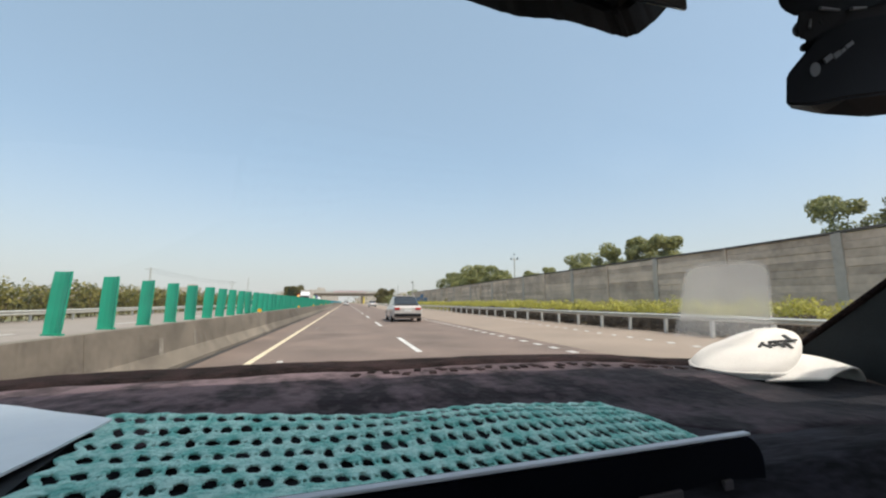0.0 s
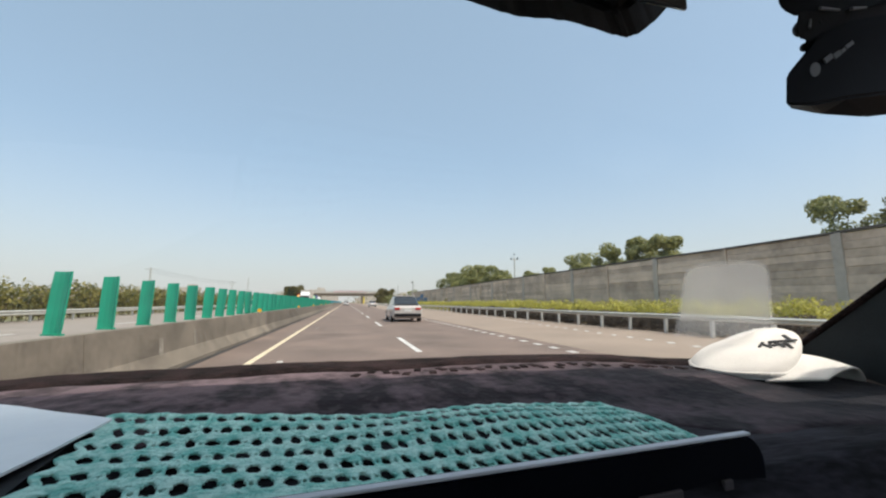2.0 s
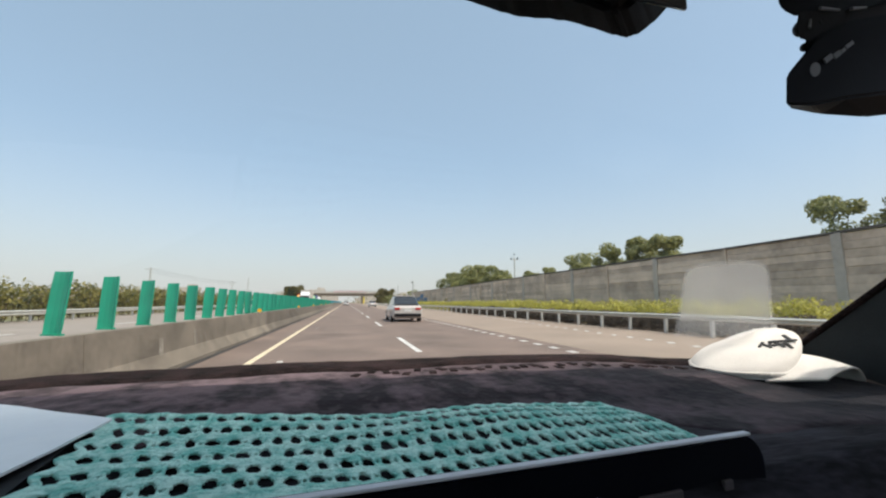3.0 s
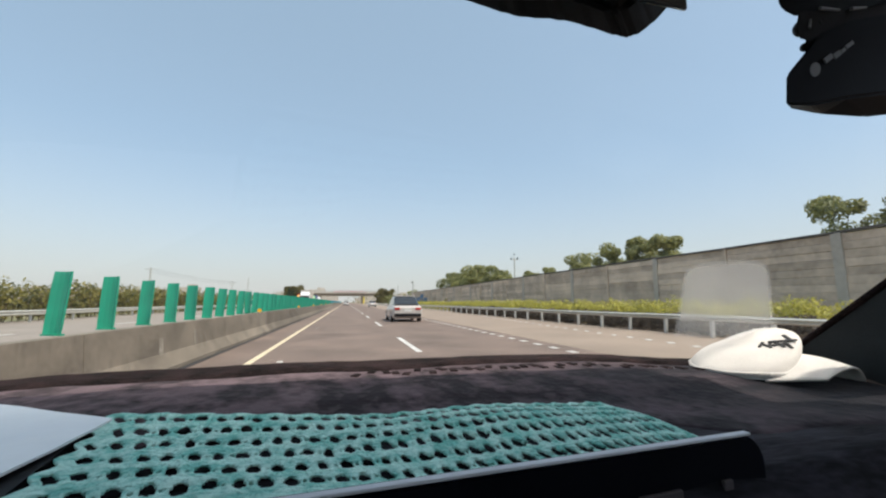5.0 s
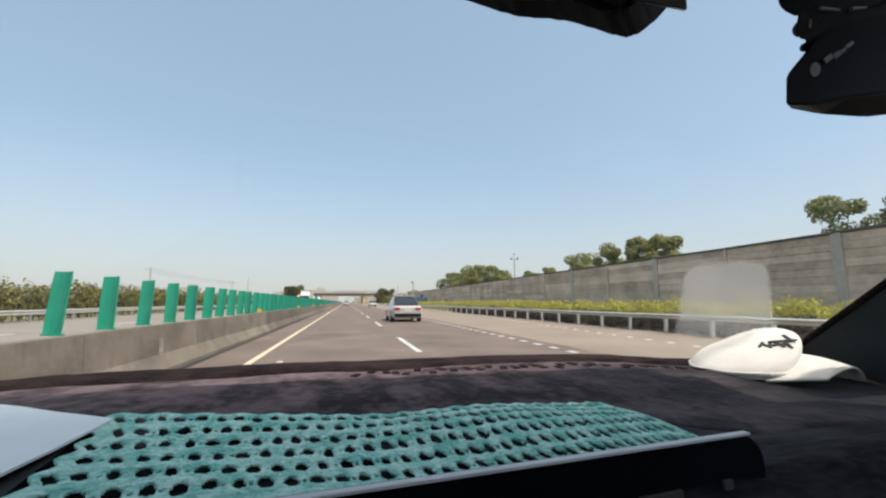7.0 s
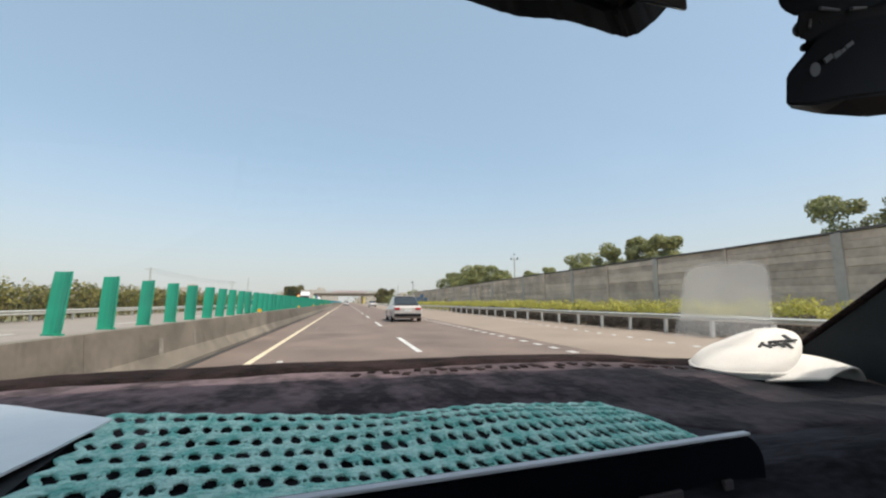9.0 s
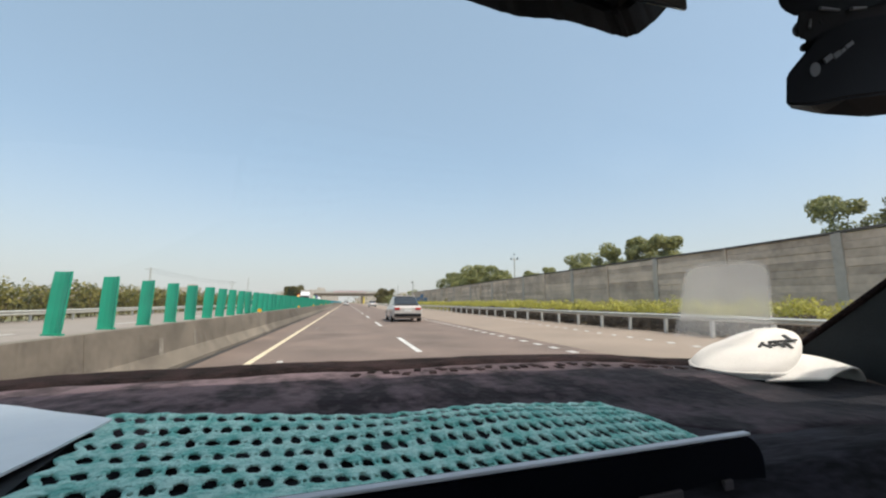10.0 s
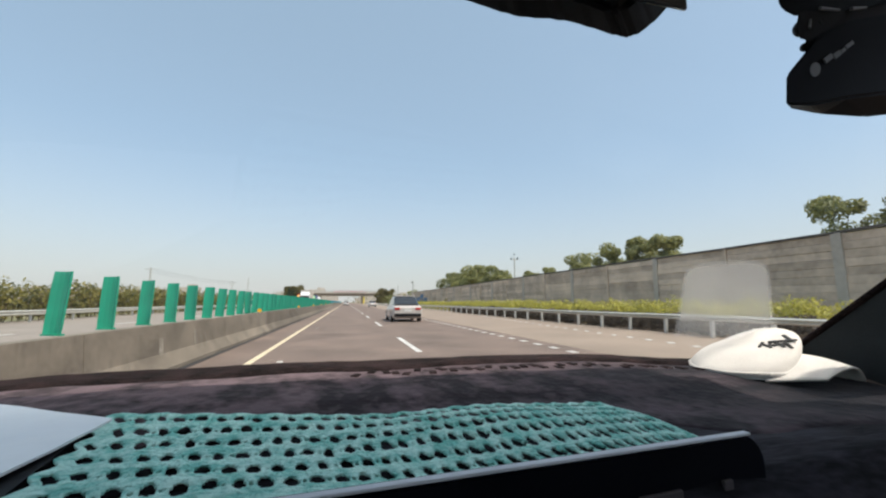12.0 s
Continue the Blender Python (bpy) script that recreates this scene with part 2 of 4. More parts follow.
def extrude_y(profile, y0, y1):
    """A closed x-z outline drawn along y."""
    bm = bmesh.new()
    a = [bm.verts.new((x, y0, z)) for x, z in profile]
    b = [bm.verts.new((x, y1, z)) for x, z in profile]
    n = len(profile)
    for i in range(n):
        bm.faces.new((a[i], a[(i + 1) % n], b[(i + 1) % n], b[i]))
    bm.faces.new(a)
    bm.faces.new(b[::-1])
    bmesh.ops.recalc_face_normals(bm, faces=bm.faces)
    return bm


def extrude_x(profile, x0, x1):
    """A closed y-z outline drawn along x."""
    bm = extrude_y(profile, x0, x1)
    for v in bm.verts:
        v.co = Vector((v.co.y, v.co.x, v.co.z))
    bmesh.ops.recalc_face_normals(bm, faces=bm.faces)
    return bm


def slab(points, thick):
    """A flat polygon with thickness, down from its given points."""
    bm = bmesh.new()
    f = bm.faces.new([bm.verts.new(p) for p in points])
    f.normal_update()
    if f.normal.z < 0:
        f.normal_flip()
    r = bmesh.ops.extrude_face_region(bm, geom=[f])
    vs = [g for g in r["geom"] if isinstance(g, bmesh.types.BMVert)]
    bmesh.ops.translate(bm, verts=vs, vec=(0, 0, -thick))
    bmesh.ops.recalc_face_normals(bm, faces=bm.faces)
    return bm


def leaves(rng, clumps, per, size):
    """Leaf quads in clumps (centre, radii): an uneven crown with gaps."""
    vs, fs = [], []
    for (cx, cy, cz, rx, ry, rz) in clumps:
        d = rng.normal(size=(per, 3))
        d /= np.linalg.norm(d, axis=1)[:, None]
        r = rng.uniform(0.55, 1.08, per) ** 0.6
        pos = np.array((cx, cy, cz)) + d * r[:, None] * np.array((rx, ry, rz))
        for p, n in zip(pos, d):
            u = np.cross(n + rng.normal(size=3) * 0.6, rng.normal(size=3))
            u /= np.linalg.norm(u) + 1e-6
            w = np.cross(n, u)
            w /= np.linalg.norm(w) + 1e-6
            s = size * rng.uniform(0.6, 1.4)
            k = len(vs)
            vs += [tuple(p - u * s), tuple(p + w * s * 0.45 + n * s * 0.15), tuple(p + u * s), tuple(p - w * s * 0.45 + n * s * 0.15)]
            fs.append((k, k + 1, k + 2, k + 3))
    return vs, fs


def leaf_part(name, rng, clumps, per, size, material, parent=None):
    me = bpy.data.meshes.new(name)
    vs, fs = leaves(rng, clumps, per, size)
    me.from_pydata(vs, [], fs)
    me.materials.append(material)
    ob = new(name, me)
    ob.parent = parent
    return ob


def tree(x, y, h, r, seed, label, material, per=130, size=0.2, low=0.35, n=22):
    rng = np.random.default_rng(seed)
    t = thing("tree", x, y, 0, label, "tree")
    bm = bmesh.new()
    rod(bm, (0, 0, -0.1), (0.1, 0, h * 0.5), 0.035 * h * 0.6, 0.02 * h * 0.6)
    clumps = []
    for i in range(n):
        a, q = rng.uniform(0, 6.283), rng.uniform(0, 1) ** 0.5
        z = h * (low + (0.93 - low) * rng.uniform(0, 1))
        k = 1 - 0.55 * abs((z / h - low) / (0.93 - low) - 0.4) / 0.6
        cx, cy = math.cos(a) * q * r * k, math.sin(a) * q * r * k
        cr = r * rng.uniform(0.17, 0.38)
        clumps.append((cx, cy, min(z, h - cr * 0.75), cr, cr, cr * 0.75))
        if i % 4 == 0:
            rod(bm, (0.05, 0, h * 0.3), (cx * 0.8, cy * 0.8, z), 0.012 * h * 0.6, 0.01, 6)
    part("trunk", bm, M_BARK, t)
    leaf_part("crown", rng, clumps, per, size, material, t)
    return t


def hedge(name, x0, x1, y0, y1, z1, seed, label, material, step=0.6, per=190, size=0.065, z0=0.0):
    """A run of shrubs with an uneven top; one mass of leaves on woody stems."""
    rng = np.random.default_rng(seed)
    h = thing(name, (x0 + x1) / 2, (y0 + y1) / 2, z0, label, "hedge", kind="stuff")
    clumps, bm = [], bmesh.new()
    y = y0
    while y < y1:
        for x in np.arange(x0 + 0.25, x1, 0.6):
            zz = (z1 - z0) * rng.uniform(0.72, 1.05)
            c = (x - (x0 + x1) / 2 + rng.uniform(-0.15, 0.15), y - (y0 + y1) / 2 + rng.uniform(-0.2, 0.2), zz * 0.55)
            clumps.append((*c, 0.45, 0.5, zz * 0.5))
            rod(bm, (c[0], c[1], -0.05), (c[0] + 0.05, c[1], zz * 0.6), 0.03, 0.015, 5)
        y += step
    part("stems", bm, M_BARK, h)
    leaf_part("foliage", rng, clumps, per, size, material, h)
    return h


# ---- ground and roads ----
bm = bmesh.new()
bmesh.ops.create_grid(bm, x_segments=60, y_segments=60, size=2200)
for v in bm.verts:
    v.co.z = -0.06
ground = tagged(part("ground", bm, M_DIRT), "dry brown earth with patchy grass", "ground", kind="structure")
road = tagged(part("road", boxes(((-7.5, 250, -0.1), (27.0, 1000, 0.2))), M_ASPHALT), "grey-brown asphalt motorway with two carriageways", "road", kind="structure")
far_road = tagged(part("far_road", boxes(((-12.2, 250, -0.10), (17.4, 1000, 0.206))), M_FARROAD), "pale worn concrete opposite carriageway", "road", kind="structure")
verge = tagged(part("pavement", boxes(((10.0, 250, -0.10), (8.0, 1000, 0.196))), M_SHOULDER), "pale worn asphalt hard shoulder beside the lanes", "shoulder", kind="structure")


def line(name, x, y0, y1, w, material, label, group=""):
    return tagged(part(name, boxes(((x, (y0 + y1) / 2, 0.004), (w, y1 - y0, 0.008))), material), label, "road marking", group, "structure")


line("edge_line", -1.83, -150, 700, 0.13, M_LINE_Y, "worn cream-yellow edge line painted on asphalt")
line("gutter_joint", -2.87, -150, 700, 0.11, M_OPEN, "dark open joint in the asphalt along the barrier")
line("far_edge_line", -5.2, -150, 700, 0.15, M_LINE_W, "white edge line of the opposite carriageway")
dash = line("lane_dash", 0, -2, 2, 0.15, M_LINE_W, "white dashed lane line on asphalt", "lane dashes")
dash.location = (1.78, 11.8, 0)
for i in range(-12, 26):
    if i:
        copy_thing(dash, pose(1.78, 11.8 + 11.0 * i, 0))
for i in range(-4, 16):
    for x in (-8.8, -12.3):
        copy_thing(dash, pose(x, 6 + 11.0 * i, 0.004))
block = line("short_lane_mark", 0, -0.17, 0.17, 0.17, M_LINE_W, "short white block marking beside the slip lane", "short lane marks")
block.location = (5.42, 9.0, 0)
for i in range(1, 40):
    copy_thing(block, pose(5.42, 9.0 + 0.92 * i, 0))
for i in range(24):
    copy_thing(block, pose(9.35 + 0.085 * i, 9.2 + 1.0 * i, 0, 0, 0, -28))

# small white blocks added for white spots just above the dashboard's edge
stud = tagged(part("white_block", boxes(((0, 0, 0.012), (0.11, 0.10, 0.024)), bevel=0.006), M_LINE_W), "small white raised block added on the asphalt", "road stud", "road studs")
stud.location = (-1.25, 8.75, 0)
for i in range(1, 9):
    copy_thing(stud, pose(-1.25, 8.75 + 11.0 * i, 0))

# ---- median barrier with glare blades ----
JERSEY = [(-0.30, 0), (0.30, 0), (0.30, 0.07), (0.13, 0.30), (0.09, 0.80), (-0.09, 0.80), (-0.13, 0.30), (-0.30, 0.07)]
barrier = thing("median_barrier", -3.25, 0, 0, "long grey concrete median barrier with stained faces and a paler top", "barrier", kind="structure")
bm = extrude_y(JERSEY, 0.008, 5.992)
seg_mesh = mesh_of("barrier_block", bm, M_CONCRETE)
for i in range(-26, 55):
    b = new("barrier_block", seg_mesh)
    b.parent = barrier
    b.location = (0, i * 6.0, 0)

rs = random.Random(17)
for k in range(16):
    y = 4.5 + k * 3.1 + rs.uniform(-1, 1)
    bm = bmesh.new()
    w, h = rs.uniform(0.05, 0.22), rs.uniform(0.15, 0.4)
    z = rs.uniform(0.40, 0.58)
    box(bm, (0.1145 - (z - 0.55) * 0.08, y, z), (0.004, w, h), ry=-4.6)
    part("scuff", bm, M_SCUFF, barrier, "pale scuff on the concrete")


def blade_mesh(material):
    bm = bmesh.new()
    rows = []
    for k in range(7):
        z = 0.78 * k / 6
        lean = 0.05 * z
        ring = []
        for j in range(5):
            u = (j - 2) / 2
            w = 0.125 * (1.0 if 0 < k < 6 else 0.94)
            ring.append((u * w + lean, 0.035 * (1 - u * u), z))
        rows.append([bm.verts.new(p) for p in ring] + [bm.verts.new((p[0], p[1] - 0.022, p[2])) for p in ring[::-1]])
    for a, b in zip(rows, rows[1:]):
        for j in range(10):
            bm.faces.new((a[j], a[(j + 1) % 10], b[(j + 1) % 10], b[j]))
    bm.faces.new(rows[0][::-1])
    bm.faces.new(rows[-1])
    box(bm, (0, 0, 0.012), (0.20, 0.12, 0.02))
    bmesh.ops.recalc_face_normals(bm, faces=bm.faces)
    return mesh_of("glare_blade", bm, material)


green_blade, blue_blade = blade_mesh(M_GREEN), blade_mesh(M_BLUE)
rb = random.Random(4)
for i in range(-14, 268):
    y = 5.90 + 1.1 * i
    b = new("glare_blade", blue_blade if y > 95 else green_blade)
    b.parent = barrier
    b.matrix_local = pose(-0.18 + rb.uniform(-0.012, 0.012), y, 0.80, rb.uniform(-2, 2), rb.uniform(-2, 2), -18 + rb.uniform(-6, 6))
reflector = thing("barrier_reflector", -3.15, 16.4, 0.80, "round amber reflector on a short stem on the barrier", "reflector", "barrier reflectors")
bm = bmesh.new()
rod(bm, (0, -0.02, 0.09), (0, 0.02, 0.09), 0.075, n=16)
part("lens", bm, M_AMBER, reflector)
bm = bmesh.new()
rod(bm, (0, 0, 0), (0, 0, 0.04), 0.02)
part("stem", bm, M_POST, reflector)
for i in range(-2, 16):
    if i != 0:
        copy_thing(reflector, pose(-3.15, 16.4 + 13.0 * i, 0.80))

# ---- steel guardrail on the right ----
guardrail = thing("guardrail", 12.2, 0, 0, "galvanised steel guardrail with a beam on square posts", "guardrail", kind="structure")
WBEAM = [(0.0, 0.44), (-0.05, 0.47), (-0.09, 0.51), (-0.05, 0.56), (-0.01, 0.595), (-0.05, 0.63), (-0.09, 0.68), (-0.05, 0.72), (0.0, 0.75),
         (0.02, 0.75), (-0.03, 0.71), (-0.06, 0.68), (-0.03, 0.64), (0.015, 0.595), (-0.03, 0.55), (-0.06, 0.51), (-0.03, 0.48), (0.02, 0.44)]
for y0 in range(-60, 240, 20):
    part("rail", extrude_y([(x, 0.75 - (0.75 - z) * 0.62) for x, z in WBEAM], y0, y0 + 19.99), M_RAIL, guardrail)
post_mesh = mesh_of("post", boxes(((0.09, 0, 0.33), (0.11, 0.10, 0.80))), M_POST)
for i in range(-30, 116):
    p = new("post", post_mesh)
    p.parent = guardrail
    p.location = (0, 11.4 + 2.07 * i, 0)

far_rail = thing("far_guardrail", -18.6, 0, 0, "pale steel guardrail along the far side of the opposite carriageway", "guardrail", kind="structure")
for y0 in range(0, 240, 20):
    part("rail", extrude_y([(-x, z) for x, z in WBEAM], y0, y0 + 19.99), M_RAIL, far_rail)
for i in range(60):
    p = new("post", post_mesh)
    p.parent = far_rail
    p.matrix_local = pose(0, 2 + 4.0 * i, 0, 0, 0, 180)

# ---- noise wall ----
wall = thing("noise_wall", 18, 0, 0, "tall grey-brown noise wall of stacked panels between posts, partly painted blue", "noise wall", kind="structure")
BAY, ROWS, WALL_H = 4.6, 12, 3.78
panel = boxes(((0, 0, 0), (0.12, BAY - 0.16, WALL_H / ROWS - 0.004)), bevel=0.02)
bm2 = panel.copy()
panel_mesh, mural_mesh = mesh_of("panel", panel, M_WALL), mesh_of("panel", bm2, M_MURAL)
rw = random.Random(9)
MURAL_ROWS = {17: range(0, 7), 18: range(1, 10), 19: range(0, 8), 20: range(2, 5), 21: range(0, 8)}
for b in range(-2, 22):
    y = 13.28 + BAY * b
    for r in range(ROWS):
        o = new("panel", mural_mesh if r in MURAL_ROWS.get(b, ()) else panel_mesh)
        o.parent = wall
        o.location = (rw.uniform(-0.02, 0.02), y, WALL_H / ROWS * (r + 0.5) - 0.02)
    part("wall_post", boxes(((-0.02, y - BAY / 2, WALL_H / 2 + 0.03), (0.20, 0.34 if b % 2 == 0 else 0.14, WALL_H + 0.02))), M_PALE if b % 2 == 0 else M_WALL, wall)
bm = bmesh.new()
for b in range(-42, -2):
    for r in range(ROWS):
        box(bm, (rw.uniform(-0.012, 0.012), 13.28 + BAY * b, WALL_H / ROWS * (r + 0.5) - 0.02), (0.12, BAY - 0.04, WALL_H / ROWS - 0.02))
tagged(part("panel_run", bm, M_WALL, wall), kind="stuff")
cope = mesh_of("coping", boxes(((0, 0, 0), (0.26, BAY - 0.02, 0.09)), bevel=0.015), M_COPING)
for b in range(-42, 22):
    o = new("coping", cope)
    o.parent = wall
    o.matrix_local = pose(0, 13.28 + BAY * b, WALL_H + 0.035 + rw.uniform(-0.02, 0.03), rw.uniform(-0.35, 0.35))

hedge("hedge", 14.2, 16.4, 9.8, 58, 1.36, 11, "yellow-green clipped shrubs in front of the noise wall", M_HEDGE)
hedge("undergrowth", 12.7, 13.7, 6, 48, 0.75, 13, "low dark brown undergrowth behind the guardrail", M_UNDER, step=0.55, per=230, size=0.085)
hedge("hedge", 14.2, 16.2, 61, 104, 1.3, 12, "low yellow-green shrubs along the guardrail", M_HEDGE, per=70, size=0.12)

# ---- trees ----
for k, (x, y, h, r, n) in enumerate(((24, 14.7, 6.9, 2.0, 17), (25, 11.4, 6.9, 2.3, 22), (24, 33.4, 6.8, 2.4, 30), (24, 28.7, 7.1, 1.7, 26), (24, 25.6, 6.6, 1.9, 28), (24, 38.2, 6.5, 2.0, 24),
                                     (24, 43.5, 5.8, 1.9, 20), (24, 49.0, 5.6, 2.0, 20), (24, 57.0, 5.8, 2.0, 20), (25, 66.0, 7.6, 3.2, 30), (24, 73.0, 8.5, 4.0, 34), (26, 82.0, 7.8, 3.6, 30),
                                     (28, 96.0, 8.6, 3.6, 24), (29, 102.0, 9.2, 3.8, 26), (28, 108.0, 9.4, 3.5, 24))):
    tree(x, y, h, r, 30 + k, "leafy green tree rising behind the noise wall", M_LEAF, per=260 if y < 60 else 170, size=0.13 if y < 60 else 0.22, low=0.36, n=n)
for k in range(9):
    tree(20 + 2.2 * (k % 4) + k * 0.6, 251 + 4.0 * k, 8.5 + (k * 37 % 10) * 0.22, 3.6, 60 + k, "bushy olive-brown roadside tree by the overpass", M_DRYLEAF, per=110, size=0.32, low=0.15)
for k in range(9):
    tree(-25 - 3.0 * (k % 3) - k * 0.5, 227 + 6.0 * k, 9.5 + (k * 53 % 10) * 0.2, 4.2, 80 + k, "dry olive-coloured roadside tree across the motorway", M_DRYLEAF, per=100, size=0.35, low=0.12)
for k in range(13):
    tree(16.5 + (k * 29 % 13), 118 + 9.0 * k, 3.6 + (k * 31 % 7) * 0.35, 2.6, 140 + k, "low bushy olive-green tree on the verge beyond the noise wall", M_LEAF if k % 3 else M_DRYLEAF, per=110, size=0.2, low=0.12, n=14)
for k, y in enumerate((193, 198, 201, 215, 221, 227)):
    rng = np.random.default_rng(100 + k)
    t = thing("cypress_tree", -25 - (k % 2), y, 0, "slender dark cypress tree beside the opposite carriageway", "tree", "row of cypresses")
    bm = rod(bmesh.new(), (0, 0, -0.1), (0, 0, 6.4), 0.13, 0.03)
    part("trunk", bm, M_BARK, t)
    h = 7.6 - (k % 3) * 0.7
    leaf_part("crown", rng, [(0, 0, 0.8 + j * (h - 1) / 9, 0.85 * math.sin(0.5 + j * 0.27), 0.85 * math.sin(0.5 + j * 0.27), 0.8) for j in range(10)], 90, 0.2, M_CYPRESS, t)

# far woods and low hills along the horizon
rng = np.random.default_rng(7)
woods = thing("far_woods", 0, 420, 0, "hazy line of distant trees and scrub on the horizon", "trees", kind="stuff")
leaf_part("foliage", rng, [(x, rng.uniform(-40, 120), 2.5, 14, 8, rng.uniform(4, 11)) for x in np.arange(-420, 440, 9.0) if not -16 < x < 10], 120, 1.0, M_DRYLEAF, woods)
scrub = thing("scrub", 30, 120, 0, "dry scrub and grass tufts beyond the guardrail", "scrub", kind="stuff")
leaf_part("foliage", rng, [(rng.uniform(-15, 40), rng.uniform(-55, 90), 0.3, rng.uniform(0.6, 1.8), rng.uniform(0.6, 1.8), rng.uniform(0.5, 1.7)) for i in range(190)], 60, 0.28, M_DRYLEAF, scrub)
hedge("far_hedge", -21.5, -19.8, -20, 150, 2.75, 14, "dark green hedge beyond the opposite carriageway", M_FARHEDGE, step=1.0, per=120, size=0.15)
hedge("median_hedge", -3.9, -2.7, -95, -11, 2.0, 15, "golden-green shrubs on the median", M_GOLD, step=1.0, per=40, size=0.14)
hedge("golden_shrubs", 19.0, 22.0, -95, -49, 7.2, 16, "tall golden-yellow shrubs above the noise wall", M_GOLD, step=1.2, per=90, size=0.22)


# low hazy town on the horizon
rt = random.Random(21)
bm = bmesh.new()
for k in range(90):
    x = rt.uniform(-330, 330)
    if -18 < x < 12:
        continue
    w, h = rt.uniform(8, 26), rt.uniform(5, 15)
    y = rt.uniform(370, 620)
    box(bm, (x, y, h / 2), (w, rt.uniform(8, 16), h))
    box(bm, (x + w * 0.2, y, h + 1.2), (w * 0.3, 6, 2.4))
tagged(part("distant_town", bm, M_PALE), "hazy pale low buildings along the horizon", "buildings", kind="stuff")

# ---- overpass ----
def overpass():
    o = thing("overpass", 0, 289, 0, "concrete motorway overpass with grey girders and pink flowers on its parapet", "bridge", kind="structure")
    part("deck", boxes(((-4, 0, 7.0), (72, 9.0, 0.35))), M_CONCRETE, o)
    for y in (-3.8, -1.3, 1.3, 3.8):
        part("girder", extrude_x([(y - 0.35, 5.35), (y + 0.35, 5.35), (y + 0.15, 5.75), (y + 0.15, 6.6), (y + 0.4, 6.82), (y - 0.4, 6.82), (y - 0.15, 6.6), (y - 0.15, 5.75)], -38, 28), M_CONCRETE, o)
    for y in (-4.4, 4.4):
        part("parapet", boxes(((-4, y, 7.6), (72, 0.22, 0.95))), M_PALE, o)
        bm = bmesh.new()
        for z in (8.4, 8.8, 9.15):
            rod(bm, (-40, y, z), (32, y, z), 0.035, n=6)
        part("handrail", bm, M_POST, o)
        pm = mesh_of("rail_post", boxes(((0, 0, 8.6), (0.09, 0.09, 1.2))), M_POST)
        for i in range(25):
            q = new("rail_post", pm)
            q.parent = o
            q.location = (-40 + 3 * i, y, 0)
    for x in (-20.6, -17.0, 11.0):
        part("pier", boxes(((x, 0, 2.6), (1.1, 7.5, 5.5)), bevel=0.12), M_CONCRETE, o)
    part("pier_marker", boxes(((12.2, -3.4, 2.6), (0.9, 0.08, 4.8))), M_YSIGN, o, "yellow hazard board on the pier")
    for s, x0, x1 in ((1, 14, 23), (-1, -24, -34)):
        part("slope", extrude_y([(x0, -0.05), (x1 + s * 8, -0.05), (x1 + s * 8, 6.6), (x1, 6.6)], -7, 7), M_PALE, o)
    rg = np.random.default_rng(3)
    leaf_part("flowers", rg, [(x, -4.7, 8.5, 0.6, 0.35, 0.55) for x in np.arange(-8, 14, 0.8)], 60, 0.12, M_PINK, o)
    return o


overpass()


# ---- poles ----
def pole(name, x, y, h, r, label, arms=(), fixtures=()):
    p = thing(name, x, y, 0, label, "pole")
    part("shaft", rod(bmesh.new(), (0, 0, -0.1), (0, 0, h), r, r * 0.7, 12), M_POST, p)
    for z, w in arms:
        part("arm", boxes(((0, 0, z), (w, 0.09, 0.09))), M_POST, p)
    for dx, z, s in fixtures:
        part("insulator", rod(bmesh.new(), (dx, 0, z), (dx, 0, z + s), s * 0.42, s * 0.3, 10), M_GLOSSBLACK, p, "dark insulator")
    return p


pole("utility_pole", 24, 54.5, 7.8, 0.12, "pale concrete utility pole with dark insulators", ((7.4, 1.1),), ((-0.5, 7.4, 0.26), (0.5, 7.45, 0.3), (0, 8.1, 0.2)))
pole("camera_pole", 15, 92, 6.0, 0.11, "white roadside pole with a small dark camera", ((5.6, 0.5),), ((-0.2, 5.65, 0.3), (0.25, 4.9, 0.25)))
pole("lamp_pole", 14.2, 113, 6.0, 0.13, "plain white leaning roadside pole")
pole("utility_pole", -32, 126.5, 7.2, 0.16, "far wooden utility pole carrying wires", ((6.8, 1.8), (6.3, 1.4)), ((-0.8, 6.8, 0.2), (0.8, 6.8, 0.2)))
pole("utility_pole", -32, 76.5, 7.0, 0.16, "wooden utility pole carrying wires beside the motorway", ((6.7, 1.8),))
pole("utility_pole", -38, 173, 11.0, 0.16, "distant wooden utility pole across the motorway", ((8.6, 1.8),))
bm = bmesh.new()
for dz, dx in ((6.9, -0.8), (6.9, 0.8), (6.4, 0)):
    prev = None
    for i in range(13):
        t = i / 12
        p = (-32 + dx, 76.5 + 50 * t, dz - 0.2 * (1 - t) - 0.7 * 4 * t * (1 - t) * 0.5)
        if prev:
            rod(bm, prev, p, 0.012, n=4)
        prev = p
tagged(part("power_cable", bm, M_OPEN), "thin sagging overhead power cables", "cable")


